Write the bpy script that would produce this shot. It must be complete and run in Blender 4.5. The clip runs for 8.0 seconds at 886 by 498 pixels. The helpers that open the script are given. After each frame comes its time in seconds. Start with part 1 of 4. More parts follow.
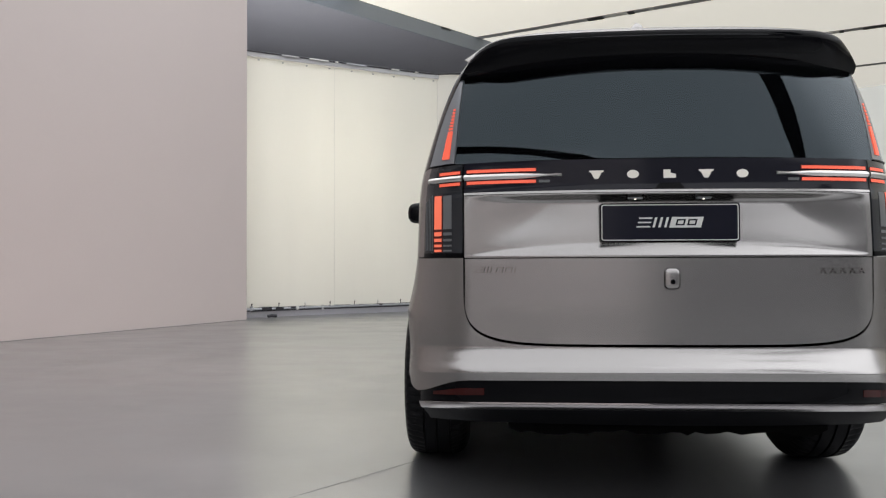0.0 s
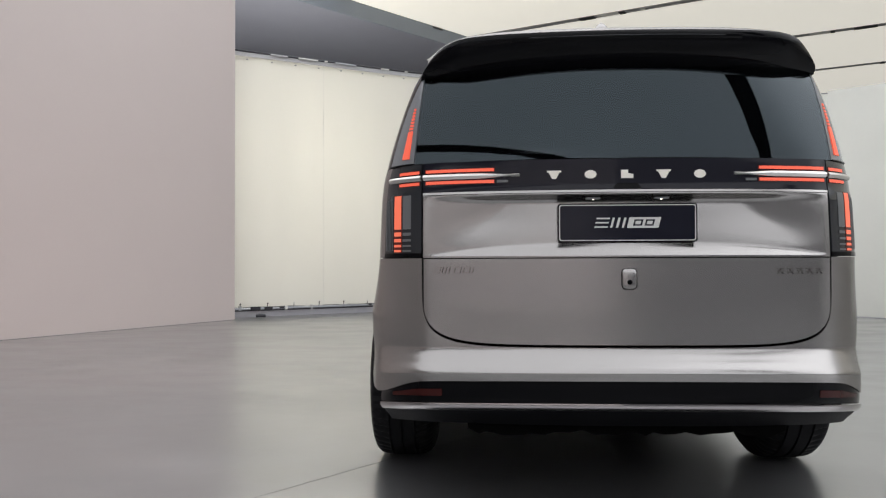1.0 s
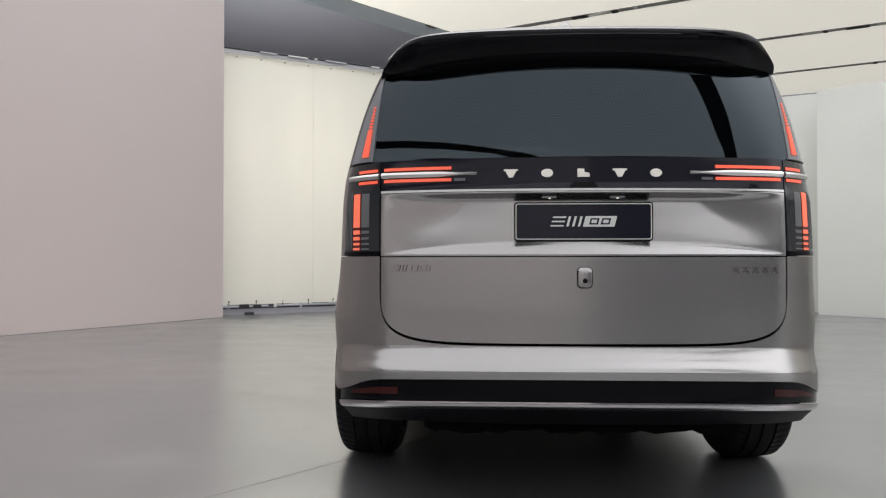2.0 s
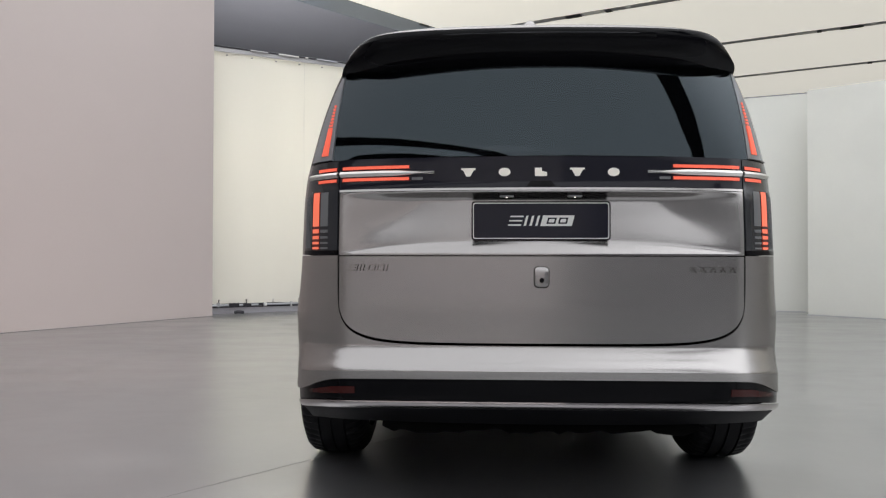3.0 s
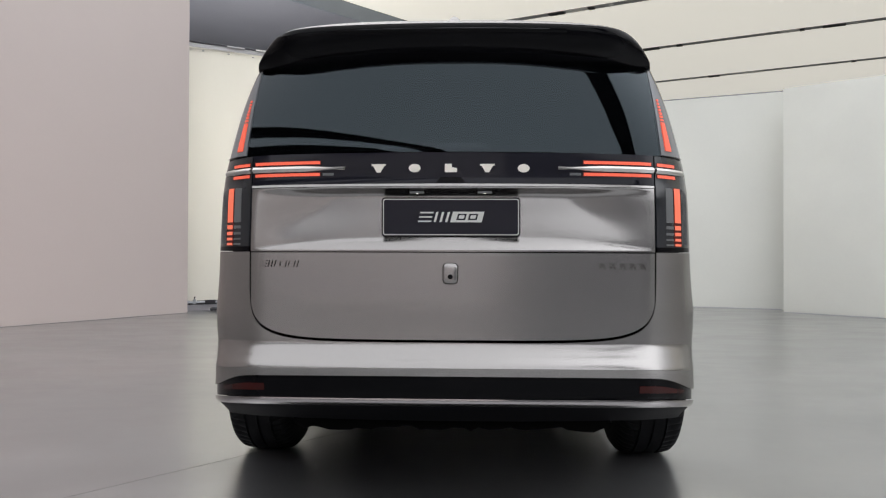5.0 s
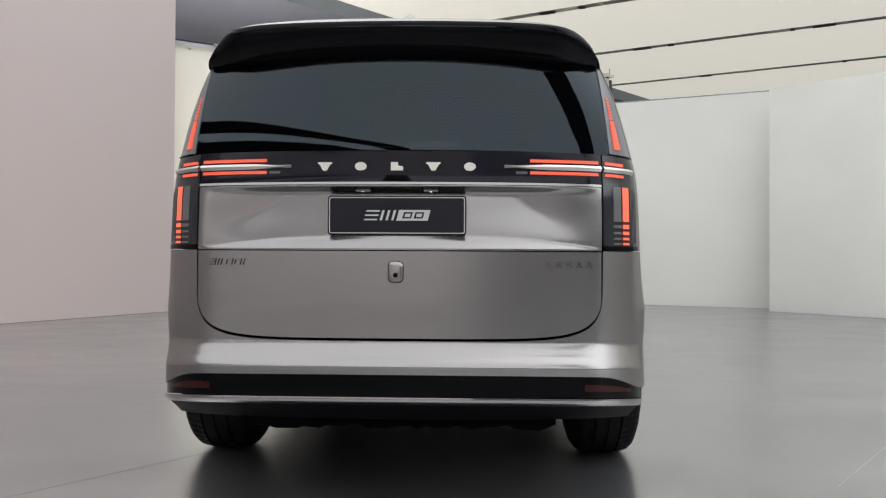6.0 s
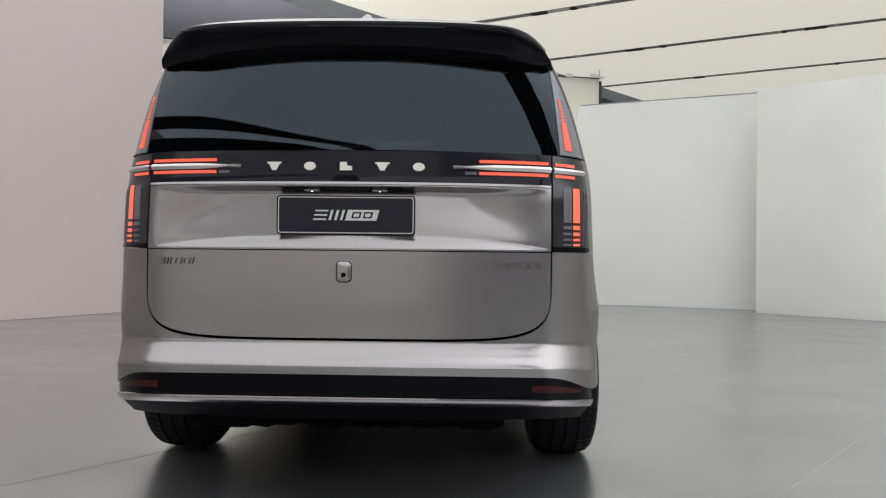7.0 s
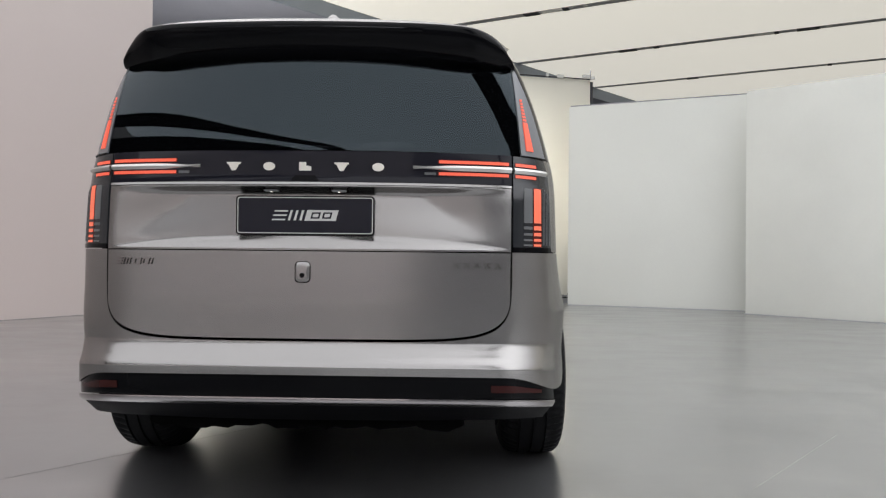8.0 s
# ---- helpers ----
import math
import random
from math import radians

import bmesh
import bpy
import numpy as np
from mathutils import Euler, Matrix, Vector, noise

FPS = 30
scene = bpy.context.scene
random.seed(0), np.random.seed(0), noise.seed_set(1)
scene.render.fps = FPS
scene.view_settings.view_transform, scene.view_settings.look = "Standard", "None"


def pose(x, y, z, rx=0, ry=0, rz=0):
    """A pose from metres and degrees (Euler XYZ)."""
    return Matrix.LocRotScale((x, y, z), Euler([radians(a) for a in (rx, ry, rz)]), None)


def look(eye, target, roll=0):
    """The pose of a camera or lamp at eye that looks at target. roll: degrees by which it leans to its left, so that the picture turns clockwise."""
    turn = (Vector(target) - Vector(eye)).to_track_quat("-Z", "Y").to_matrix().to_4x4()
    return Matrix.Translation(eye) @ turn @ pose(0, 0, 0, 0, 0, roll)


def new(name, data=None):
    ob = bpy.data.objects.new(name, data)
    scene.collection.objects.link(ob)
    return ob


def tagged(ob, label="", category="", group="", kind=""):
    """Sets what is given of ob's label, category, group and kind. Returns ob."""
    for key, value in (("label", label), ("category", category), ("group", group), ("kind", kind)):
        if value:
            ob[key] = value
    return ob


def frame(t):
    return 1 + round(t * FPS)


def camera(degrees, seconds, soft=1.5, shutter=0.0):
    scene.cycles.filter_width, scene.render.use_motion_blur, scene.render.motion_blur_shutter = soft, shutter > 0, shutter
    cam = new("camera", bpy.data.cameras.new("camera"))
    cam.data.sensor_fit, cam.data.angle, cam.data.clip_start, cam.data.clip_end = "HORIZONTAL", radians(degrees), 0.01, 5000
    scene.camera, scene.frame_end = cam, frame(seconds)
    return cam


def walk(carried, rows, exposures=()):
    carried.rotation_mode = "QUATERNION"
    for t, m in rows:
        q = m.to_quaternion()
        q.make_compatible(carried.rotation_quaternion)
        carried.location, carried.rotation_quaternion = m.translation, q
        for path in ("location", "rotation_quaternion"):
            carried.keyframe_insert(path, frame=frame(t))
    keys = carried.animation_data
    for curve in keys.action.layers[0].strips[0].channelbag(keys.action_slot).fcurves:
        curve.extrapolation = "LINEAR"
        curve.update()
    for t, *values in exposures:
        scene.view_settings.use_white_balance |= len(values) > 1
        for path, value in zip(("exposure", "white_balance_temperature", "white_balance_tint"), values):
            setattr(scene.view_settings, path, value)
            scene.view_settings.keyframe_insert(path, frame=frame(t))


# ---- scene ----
cam = camera(61.3, 8.0, soft=1.25)
PATH = [
    (0, (-0.655, -2.556, 0.908), (-0.759, -0.56, 0.946), -0.2),
    (0.5, (-0.588, -2.55, 0.91), (-0.688, -0.552, 0.945), -0.2),
    (1, (-0.517, -2.543, 0.91), (-0.613, -0.546, 0.947), -0.2),
    (1.5, (-0.447, -2.542, 0.909), (-0.539, -0.544, 0.944), -0.1),
    (3, (-0.228, -2.522, 0.91), (-0.314, -0.525, 0.94), 0.1),
    (3.5, (-0.16, -2.518, 0.908), (-0.242, -0.519, 0.937), 0.1),
    (4, (-0.084, -2.512, 0.908), (-0.161, -0.514, 0.934), 0.2),
    (4.5, (-0.016, -2.508, 0.908), (-0.09, -0.51, 0.932), 0.2),
    (6, (0.241, -2.496, 0.906), (0.179, -0.498, 0.926), 0.3),
    (6.5, (0.321, -2.495, 0.908), (0.262, -0.496, 0.927), 0.4),
    (7, (0.41, -2.493, 0.908), (0.355, -0.494, 0.928), 0.6),
    (7.5, (0.483, -2.49, 0.91), (0.431, -0.491, 0.929), 0.6),
    (8, (0.543, -2.489, 0.908), (0.494, -0.489, 0.93), 0.6),
]
walk(cam, [(t, look(eye, target, roll)) for t, eye, target, roll in PATH])

# ---- world and lights ----
world = bpy.data.worlds.new("studio_world")
world.use_nodes = True
scene.world = world
world.node_tree.nodes["Background"].inputs[0].default_value = (0.5, 0.5, 0.5, 1)
world.node_tree.nodes["Background"].inputs[1].default_value = 0.02
FAR_GLOW, MAIN_GLOW, REAR_GLOW = 0.55, 2.25, 1.20      # luminous ceiling: far panels, assumed brighter unseen over the car, falling off behind it
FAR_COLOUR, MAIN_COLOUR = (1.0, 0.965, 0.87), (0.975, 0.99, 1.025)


def lamp(name, kind, m, power, colour, size=1.0, spot=60.0, blend=1.0, size_y=None):
    data = bpy.data.lights.new(name, kind)
    data.energy, data.color = power, colour
    if kind == "AREA":
        data.size = size
        if size_y:
            data.shape, data.size_y = "RECTANGLE", size_y
    else:
        data.shadow_soft_size = size
    if kind == "SPOT":
        data.spot_size, data.spot_blend = radians(spot), blend
    ob = new(name, data)
    ob.matrix_world = m
    return ob


# studio lamp behind the translucent curtain, added warm fill on the plain flat
lamp("curtain_lamp", "POINT", pose(-4.75, 12.9, 2.9), 620, (1.0, 0.955, 0.885), 0.5)
lamp("curtain_lamp", "SPOT", look((1.4, 15.6, 2.6), (1.9, 12.75, 2.5)), 1150, (1.0, 0.955, 0.885), 0.5, 95)
# unseen warm light that tints the flat pink; no lamp is known here
lamp("warm_fill", "SPOT", look((-2.2, 2.2, 1.0), (-5.6, 7.6, 1.0)), 140, (1.0, 0.66, 0.56), 0.3, 110)


# ---- materials ----
def material(name, base, rough=0.5, metal=0.0, grain=0.0, scale=40.0, bump=0.0, coat=0.0, spec=0.5, blotch=0.0,
             blotch_scale=1.5, rough_var=0.0, island=0.0):
    mat = bpy.data.materials.new(name)
    mat.use_nodes = True
    nt = mat.node_tree
    b = nt.nodes["Principled BSDF"]
    b.inputs["Base Color"].default_value = (*base, 1)
    b.inputs["Roughness"].default_value, b.inputs["Metallic"].default_value = rough, metal
    b.inputs["Specular IOR Level"].default_value = spec
    b.inputs["Coat Weight"].default_value, b.inputs["Coat Roughness"].default_value = coat, 0.03
    co = nt.nodes.new("ShaderNodeTexCoord")

    def noise_at(s, detail):
        n = nt.nodes.new("ShaderNodeTexNoise")
        n.inputs["Scale"].default_value, n.inputs["Detail"].default_value = s, detail
        nt.links.new(co.outputs["Object"], n.inputs["Vector"])
        return n

    if grain or blotch:
        fine, wide = noise_at(scale, 4), noise_at(blotch_scale, 5)
        total = nt.nodes.new("ShaderNodeMath")
        total.operation = "MULTIPLY_ADD"
        shift = nt.nodes.new("ShaderNodeMath")
        shift.operation = "MULTIPLY_ADD"
        nt.links.new(fine.outputs["Fac"], shift.inputs[0])
        shift.inputs[1].default_value, shift.inputs[2].default_value = grain * 2, 1 - grain - blotch
        nt.links.new(wide.outputs["Fac"], total.inputs[0])
        total.inputs[1].default_value = blotch * 2
        nt.links.new(shift.outputs[0], total.inputs[2])
        hue = nt.nodes.new("ShaderNodeHueSaturation")
        hue.inputs["Color"].default_value = (*base, 1)
        nt.links.new(total.outputs[0], hue.inputs["Value"])
        nt.links.new(hue.outputs[0], b.inputs["Base Color"])
        if rough_var:
            r = nt.nodes.new("ShaderNodeMath")
            r.operation = "MULTIPLY_ADD"
            nt.links.new(wide.outputs["Fac"], r.inputs[0])
            r.inputs[1].default_value, r.inputs[2].default_value = 2 * rough_var, rough - rough_var
            nt.links.new(r.outputs[0], b.inputs["Roughness"])
    if bump:
        bn = nt.nodes.new("ShaderNodeBump")
        bn.inputs["Strength"].default_value, bn.inputs["Distance"].default_value = bump, 0.01
        nt.links.new(noise_at(scale, 3).outputs["Fac"], bn.inputs["Height"])
        nt.links.new(bn.outputs[0], b.inputs["Normal"])
    return mat


def glowing(name, colour, strength):
    mat = material(name, tuple(c * 0.6 for c in colour), 0.4)
    b = mat.node_tree.nodes["Principled BSDF"]
    b.inputs["Emission Color"].default_value = (*colour, 1)
    b.inputs["Emission Strength"].default_value = strength
    return mat


def glass(name, tint, ior=1.5, rough=0.0):
    mat = material(name, tint, rough)
    b = mat.node_tree.nodes["Principled BSDF"]
    b.inputs["Transmission Weight"].default_value, b.inputs["IOR"].default_value = 1.0, ior
    return mat


PAINT = material("satin_beige_metallic_paint", (0.356, 0.344, 0.337), 0.25, 0.92, 0.03, 900, 0.0, 0.06, blotch=0.02)
PAINT.node_tree.nodes["Principled BSDF"].inputs["Specular Tint"].default_value = (0.58, 0.57, 0.56, 1)
BLACK_GLOSS = material("black_gloss_trim", (0.003, 0.003, 0.004), 0.08, 0.0, 0.0, spec=0.09)
BLACK_BAR = material("smoked_light_bar", (0.014, 0.014, 0.020), 0.08, 0.0, spec=0.22)
BLACK_PLASTIC = material("black_plastic", (0.004, 0.004, 0.005), 0.5, 0.0, 0.1, 200, 0.05, spec=0.06)
GAP = material("panel_gap_black", (0.002, 0.002, 0.002), 0.9, spec=0.03)
CHROME = material("brushed_chrome", (0.42, 0.40, 0.40), 0.08, 1.0, 0.04, 30)
SATIN = material("satin_chrome", (0.66, 0.65, 0.63), 0.30, 1.0)
LAMP_DARK = material("smoked_lamp_lens", (0.022, 0.024, 0.028), 0.1, 0.0)
LAMP_GREY = material("unlit_lamp_grey", (0.13, 0.135, 0.14), 0.3)
LAMP_CLEAR = material("pale_lamp_lens", (0.20, 0.21, 0.225), 0.08, 0.0)
RED_GLOW = glowing("red_light_guide", (1.0, 0.14, 0.075), 0.56)
ORANGE_GLOW = glowing("orange_light_guide", (1.0, 0.19, 0.10), 0.57)
# dark red border colour that also imitates the glow round lit strips
GUIDE_EDGE_HALO = material("dark_red_edge_and_halo", (0.10, 0.008, 0.007), 0.25)
REFLECTOR = material("red_reflector", (0.04, 0.007, 0.006), 0.2, spec=0.2)
RUBBER = material("tyre_rubber", (0.005, 0.005, 0.006), 0.6, 0.0, 0.15, 120, 0.1, spec=0.14)
ALLOY = material("grey_alloy", (0.5, 0.5, 0.51), 0.3, 1.0)
PRIVACY = material("privacy_glass", (0.018, 0.021, 0.026), 0.0, 0.0, spec=1.0)
PRIVACY.node_tree.nodes["Principled BSDF"].inputs["Transmission Weight"].default_value = 0.9
PRIVACY.node_tree.nodes["Principled BSDF"].inputs["Specular Tint"].default_value = (0.74, 0.90, 1.0, 1)
CREAM = material("cream_letter_metal", (0.86, 0.82, 0.74), 0.4, 0.1)
PLATE = material("navy_black_plate", (0.010, 0.0105, 0.018), 0.12, spec=0.3)
SILVER_PRINT = material("silver_print", (0.62, 0.62, 0.6), 0.35)
PLATE_GLOW = glowing("plate_light", (1.0, 0.9, 0.82), 3.5)

FLOOR = material("grey_painted_floor", (0.088, 0.089, 0.091), 0.30, 0.0, 0.12, 9, 0.0, spec=0.9, blotch=0.38, blotch_scale=1.7, rough_var=0.05)
FLOOR.node_tree.nodes["Principled BSDF"].inputs["IOR"].default_value = 2.6
FLOOR.node_tree.nodes["Principled BSDF"].inputs["Coat Roughness"].default_value = 0.24
_nt = FLOOR.node_tree
_wear = _nt.nodes.new("ShaderNodeTexNoise")
_wear.inputs["Scale"].default_value, _wear.inputs["Detail"].default_value, _wear.inputs["Roughness"].default_value = 1.6, 7, 0.62
_stretch = _nt.nodes.new("ShaderNodeMapping")
_stretch.inputs["Scale"].default_value = (0.7, 1.3, 1.0)
_level = _nt.nodes.new("ShaderNodeMapRange")
for _k, _x in zip(("From Min", "From Max", "To Min", "To Max"), (0.3, 0.7, 0.55, 1.0)):
    _level.inputs[_k].default_value = _x
_nt.links.new(_nt.nodes["Texture Coordinate"].outputs["Object"], _stretch.inputs["Vector"])
_nt.links.new(_stretch.outputs[0], _wear.inputs["Vector"])
_nt.links.new(_wear.outputs["Fac"], _level.inputs["Value"])
_nt.links.new(_level.outputs["Result"], _nt.nodes["Principled BSDF"].inputs["Specular IOR Level"])
_nt.links.new(_level.outputs["Result"], _nt.nodes["Principled BSDF"].inputs["Coat Weight"])
FLAT = material("pinkish_painted_flat", (0.452, 0.402, 0.386), 0.75, 0.0, 0.02, 60, 0.02, blotch=0.02)
PANEL = material("white_paper_panel", (0.70, 0.705, 0.655), 0.7, 0.0, 0.015, 25, 0.03, blotch=0.05, blotch_scale=0.9)
WORN_PANEL = material("smeared_white_panel", (0.70, 0.705, 0.655), 0.7, 0.0, 0.015, 25, 0.03, blotch=0.15, blotch_scale=0.55)
GREY_SOFFIT = material("grey_soffit_paint", (0.25, 0.262, 0.315), 0.6, 0.0, 0.03, 30, 0.0, blotch=0.05)
GREY_FASCIA = material("blue_grey_fascia", (0.205, 0.235, 0.275), 0.5, 0.0, 0.03, 30, 0.0, blotch=0.08)
STRIP = material("grey_rail", (0.42, 0.42, 0.45), 0.4, 0.4, 0.1, 8)
RAIL = material("aluminium_tube", (0.35, 0.36, 0.38), 0.35, 0.9)
# also colours the strip that draws the shade under the curtain
DARK_METAL_AND_SHADE = material("dark_metal_and_hem_shade", (0.03, 0.03, 0.035), 0.4, 0.5)
SOFT_FAR = glowing("far_ceiling_fabric", FAR_COLOUR, FAR_GLOW)
# out of view: brightness over the car and its fall-off are assumed
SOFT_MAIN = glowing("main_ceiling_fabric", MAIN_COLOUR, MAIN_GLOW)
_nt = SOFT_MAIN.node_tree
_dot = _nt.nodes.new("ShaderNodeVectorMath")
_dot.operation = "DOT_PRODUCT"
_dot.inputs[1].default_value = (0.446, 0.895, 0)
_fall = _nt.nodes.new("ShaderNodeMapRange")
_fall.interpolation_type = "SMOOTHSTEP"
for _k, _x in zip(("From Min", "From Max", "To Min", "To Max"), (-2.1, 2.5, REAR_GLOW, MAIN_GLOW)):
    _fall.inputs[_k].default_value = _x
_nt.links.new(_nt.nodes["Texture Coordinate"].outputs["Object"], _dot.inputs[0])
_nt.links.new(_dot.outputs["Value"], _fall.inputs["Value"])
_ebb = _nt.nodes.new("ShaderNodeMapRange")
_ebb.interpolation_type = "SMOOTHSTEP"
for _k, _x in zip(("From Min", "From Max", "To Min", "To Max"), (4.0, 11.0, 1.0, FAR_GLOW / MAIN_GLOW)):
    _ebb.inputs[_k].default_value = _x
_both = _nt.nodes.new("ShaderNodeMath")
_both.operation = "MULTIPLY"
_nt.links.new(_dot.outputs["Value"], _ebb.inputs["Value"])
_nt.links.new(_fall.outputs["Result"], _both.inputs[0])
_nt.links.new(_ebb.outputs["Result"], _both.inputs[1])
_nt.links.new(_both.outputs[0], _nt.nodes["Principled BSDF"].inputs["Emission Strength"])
BEHIND = material("studio_wall_grey", (0.70, 0.69, 0.68), 0.8, 0.0, 0.03, 20, 0.0, blotch=0.05)
# tones of the unseen south wall, set for what the tailgate mirrors
PALE_MIRRORED = material("pale_pink_mirrored_wall", (0.86, 0.79, 0.77), 0.8, 0.0, 0.03, 20, 0.0, blotch=0.05)
DARK_MIRRORED = material("dark_grey_mirrored_wall", (0.21, 0.205, 0.215), 0.8, 0.0, 0.03, 20, 0.0, blotch=0.05)
JOINT = material("floor_joint", (0.17, 0.17, 0.17), 0.5)
SCRATCH = material("pale_floor_scratch", (0.5, 0.5, 0.49), 0.6)
VALANCE = material("pale_valance", (0.42, 0.42, 0.43), 0.7, 0.0, 0.05, 15)
LIGHT_GREY = material("pale_grey_strip", (0.33, 0.33, 0.355), 0.6, 0.0, 0.05, 15)
BADGE = material("badge_metal", (0.27, 0.25, 0.245), 0.18, 1.0)

CURTAIN = bpy.data.materials.new("translucent_white_cloth")
CURTAIN.use_nodes = True
_nt = CURTAIN.node_tree
_nt.nodes.clear()
_out = _nt.nodes.new("ShaderNodeOutputMaterial")
_mix = _nt.nodes.new("ShaderNodeMixShader")
_mix.inputs[0].default_value = 0.45
_dif = _nt.nodes.new("ShaderNodeBsdfDiffuse")
_tra = _nt.nodes.new("ShaderNodeBsdfTranslucent")
_noi = _nt.nodes.new("ShaderNodeTexNoise")
_noi.inputs["Scale"].default_value = 1.3
_ramp = _nt.nodes.new("ShaderNodeValToRGB")
_ramp.color_ramp.elements[0].color = (0.74, 0.73, 0.68, 1)
_ramp.color_ramp.elements[1].color = (0.81, 0.80, 0.745, 1)
_nt.links.new(_noi.outputs["Fac"], _ramp.inputs[0])
for _sh in (_dif, _tra):
    _nt.links.new(_ramp.outputs[0], _sh.inputs["Color"])
_nt.links.new(_dif.outputs[0], _mix.inputs[1])
_nt.links.new(_tra.outputs[0], _mix.inputs[2])
_nt.links.new(_mix.outputs[0], _out.inputs[0])


# ---- mesh helpers ----
def mesh_ob(name, verts, faces, mat, parent=None, label="", smooth=35.0, bevel=0.0, segments=2):
    me = bpy.data.meshes.new(name)
    me.from_pydata([tuple(map(float, v)) for v in verts], [], [tuple(map(int, f)) for f in faces])
    bm = bmesh.new()
    bm.from_mesh(me)
    bmesh.ops.remove_doubles(bm, verts=bm.verts, dist=1e-6)
    bmesh.ops.recalc_face_normals(bm, faces=bm.faces)
    if bevel:
        edges = [e for e in bm.edges if len(e.link_faces) == 2 and e.calc_face_angle(0) > 0.6]
        bmesh.ops.bevel(bm, geom=edges, offset=bevel, segments=segments, affect="EDGES", profile=0.5)
    bm.to_mesh(me)
    bm.free()
    me.materials.append(mat)
    if smooth:
        me.polygons.foreach_set("use_smooth", [True] * len(me.polygons))
        me.set_sharp_from_angle(angle=radians(smooth))
    ob = new(name, me)
    if parent:
        ob.parent = parent
    if label:
        tagged(ob, label)
    return ob


def box_data(x0, x1, y0, y1, z0, z1):
    v = [(x, y, z) for z in (z0, z1) for y in (y0, y1) for x in (x0, x1)]
    f = [(0, 2, 3, 1), (4, 5, 7, 6), (0, 1, 5, 4), (2, 6, 7, 3), (0, 4, 6, 2), (1, 3, 7, 5)]
    return v, f


def box(name, x0, x1, y0, y1, z0, z1, mat, parent=None, label="", bevel=0.0):
    return mesh_ob(name, *box_data(x0, x1, y0, y1, z0, z1), mat, parent, label, 35 if bevel else 0, bevel)


def prism(name, outline, z0, z1, mat, parent=None, label="", bevel=0.0):
    """A plan outline (x, y), raised from z0 to z1."""
    n = len(outline)
    v = [(x, y, z0) for x, y in outline] + [(x, y, z1) for x, y in outline]
    f = [tuple(range(n)), tuple(range(n, 2 * n))] + [(i, (i + 1) % n, n + (i + 1) % n, n + i) for i in range(n)]
    return mesh_ob(name, v, f, mat, parent, label, 35 if bevel else 0, bevel)


def wall_along(name, a, b, z0, z1, thick, mat, parent=None, label="", bevel=0.0):
    """An upright slab whose front face runs from a to b; its thickness lies to the left of the way."""
    a, b = Vector(a), Vector(b)
    n = (b - a).normalized()
    n = Vector((-n.y, n.x)) * thick
    return prism(name, [a, b, b + n, a + n], z0, z1, mat, parent, label, bevel)


def slab(name, grid, mat, parent=None, label="", thick=0.01, smooth=35.0):
    """A closed shell under a grid of points (rows, columns, 3), thickened inwards (against its normals)."""
    g = np.asarray(grid, float)
    r, c = g.shape[:2]
    du, dv = np.gradient(g, axis=1), np.gradient(g, axis=0)
    n = np.cross(du, dv)
    n /= np.linalg.norm(n, axis=2, keepdims=True) + 1e-12
    mid = n[r // 2, c // 2]
    away = g[r // 2, c // 2] - np.array((0.0, 2.6, 0.8))
    if mid @ away < 0:
        n = -n
    back = g - n * thick
    v = np.concatenate([g.reshape(-1, 3), back.reshape(-1, 3)])
    k = r * c
    ix = lambda i, j: i * c + j
    f = []
    for i in range(r - 1):
        for j in range(c - 1):
            q = (ix(i, j), ix(i, j + 1), ix(i + 1, j + 1), ix(i + 1, j))
            f += [q, tuple(k + a for a in reversed(q))]
    for i in range(r - 1):
        for j in (0, c - 1):
            f.append((ix(i, j), ix(i + 1, j), k + ix(i + 1, j), k + ix(i, j)))
    for j in range(c - 1):
        for i in (0, r - 1):
            f.append((ix(i, j), ix(i, j + 1), k + ix(i, j + 1), k + ix(i, j)))
    return mesh_ob(name, v, f, mat, parent, label, smooth)


def tube(name, points, radius, mat, parent=None, label="", sides=10):
    """A round bar along a line of points."""
    pts = [Vector(p) for p in points]
    v, f = [], []
    for i, p in enumerate(pts):
        d = (pts[min(i + 1, len(pts) - 1)] - pts[max(i - 1, 0)]).normalized()
        a = d.cross(Vector((0, 0, 1)) if abs(d.z) < 0.9 else Vector((1, 0, 0))).normalized()
        b = d.cross(a)
        v += [p + radius * (math.cos(t) * a + math.sin(t) * b) for t in (2 * math.pi * k / sides for k in range(sides))]
    for i in range(len(pts) - 1):
        f += [(i * sides + k, i * sides + (k + 1) % sides, (i + 1) * sides + (k + 1) % sides, (i + 1) * sides + k) for k in range(sides)]
    f += [tuple(range(sides)), tuple(range(len(v) - sides, len(v)))]
    return mesh_ob(name, v, f, mat, parent, label, 50)


def mono(table):
    """A smooth curve through (x, y) pairs that never overshoots."""
    xs, ys = (np.array(c, float) for c in zip(*table))
    h, d = np.diff(xs), np.diff(ys) / np.diff(xs)
    m = np.zeros(len(xs))
    for i in range(1, len(xs) - 1):
        if d[i - 1] * d[i] > 0:
            w1, w2 = 2 * h[i] + h[i - 1], h[i] + 2 * h[i - 1]
            m[i] = (w1 + w2) / (w1 / d[i - 1] + w2 / d[i])
    m[0], m[-1] = d[0], d[-1]

    def f(x):
        x = np.clip(np.asarray(x, float), xs[0], xs[-1])
        i = np.clip(np.searchsorted(xs, x) - 1, 0, len(h) - 1)
        t = (x - xs[i]) / h[i]
        return (ys[i] * (1 + 2 * t) * (1 - t) ** 2 + m[i] * h[i] * t * (1 - t) ** 2
                + ys[i + 1] * t * t * (3 - 2 * t) + m[i + 1] * h[i] * t * t * (t - 1))
    return f


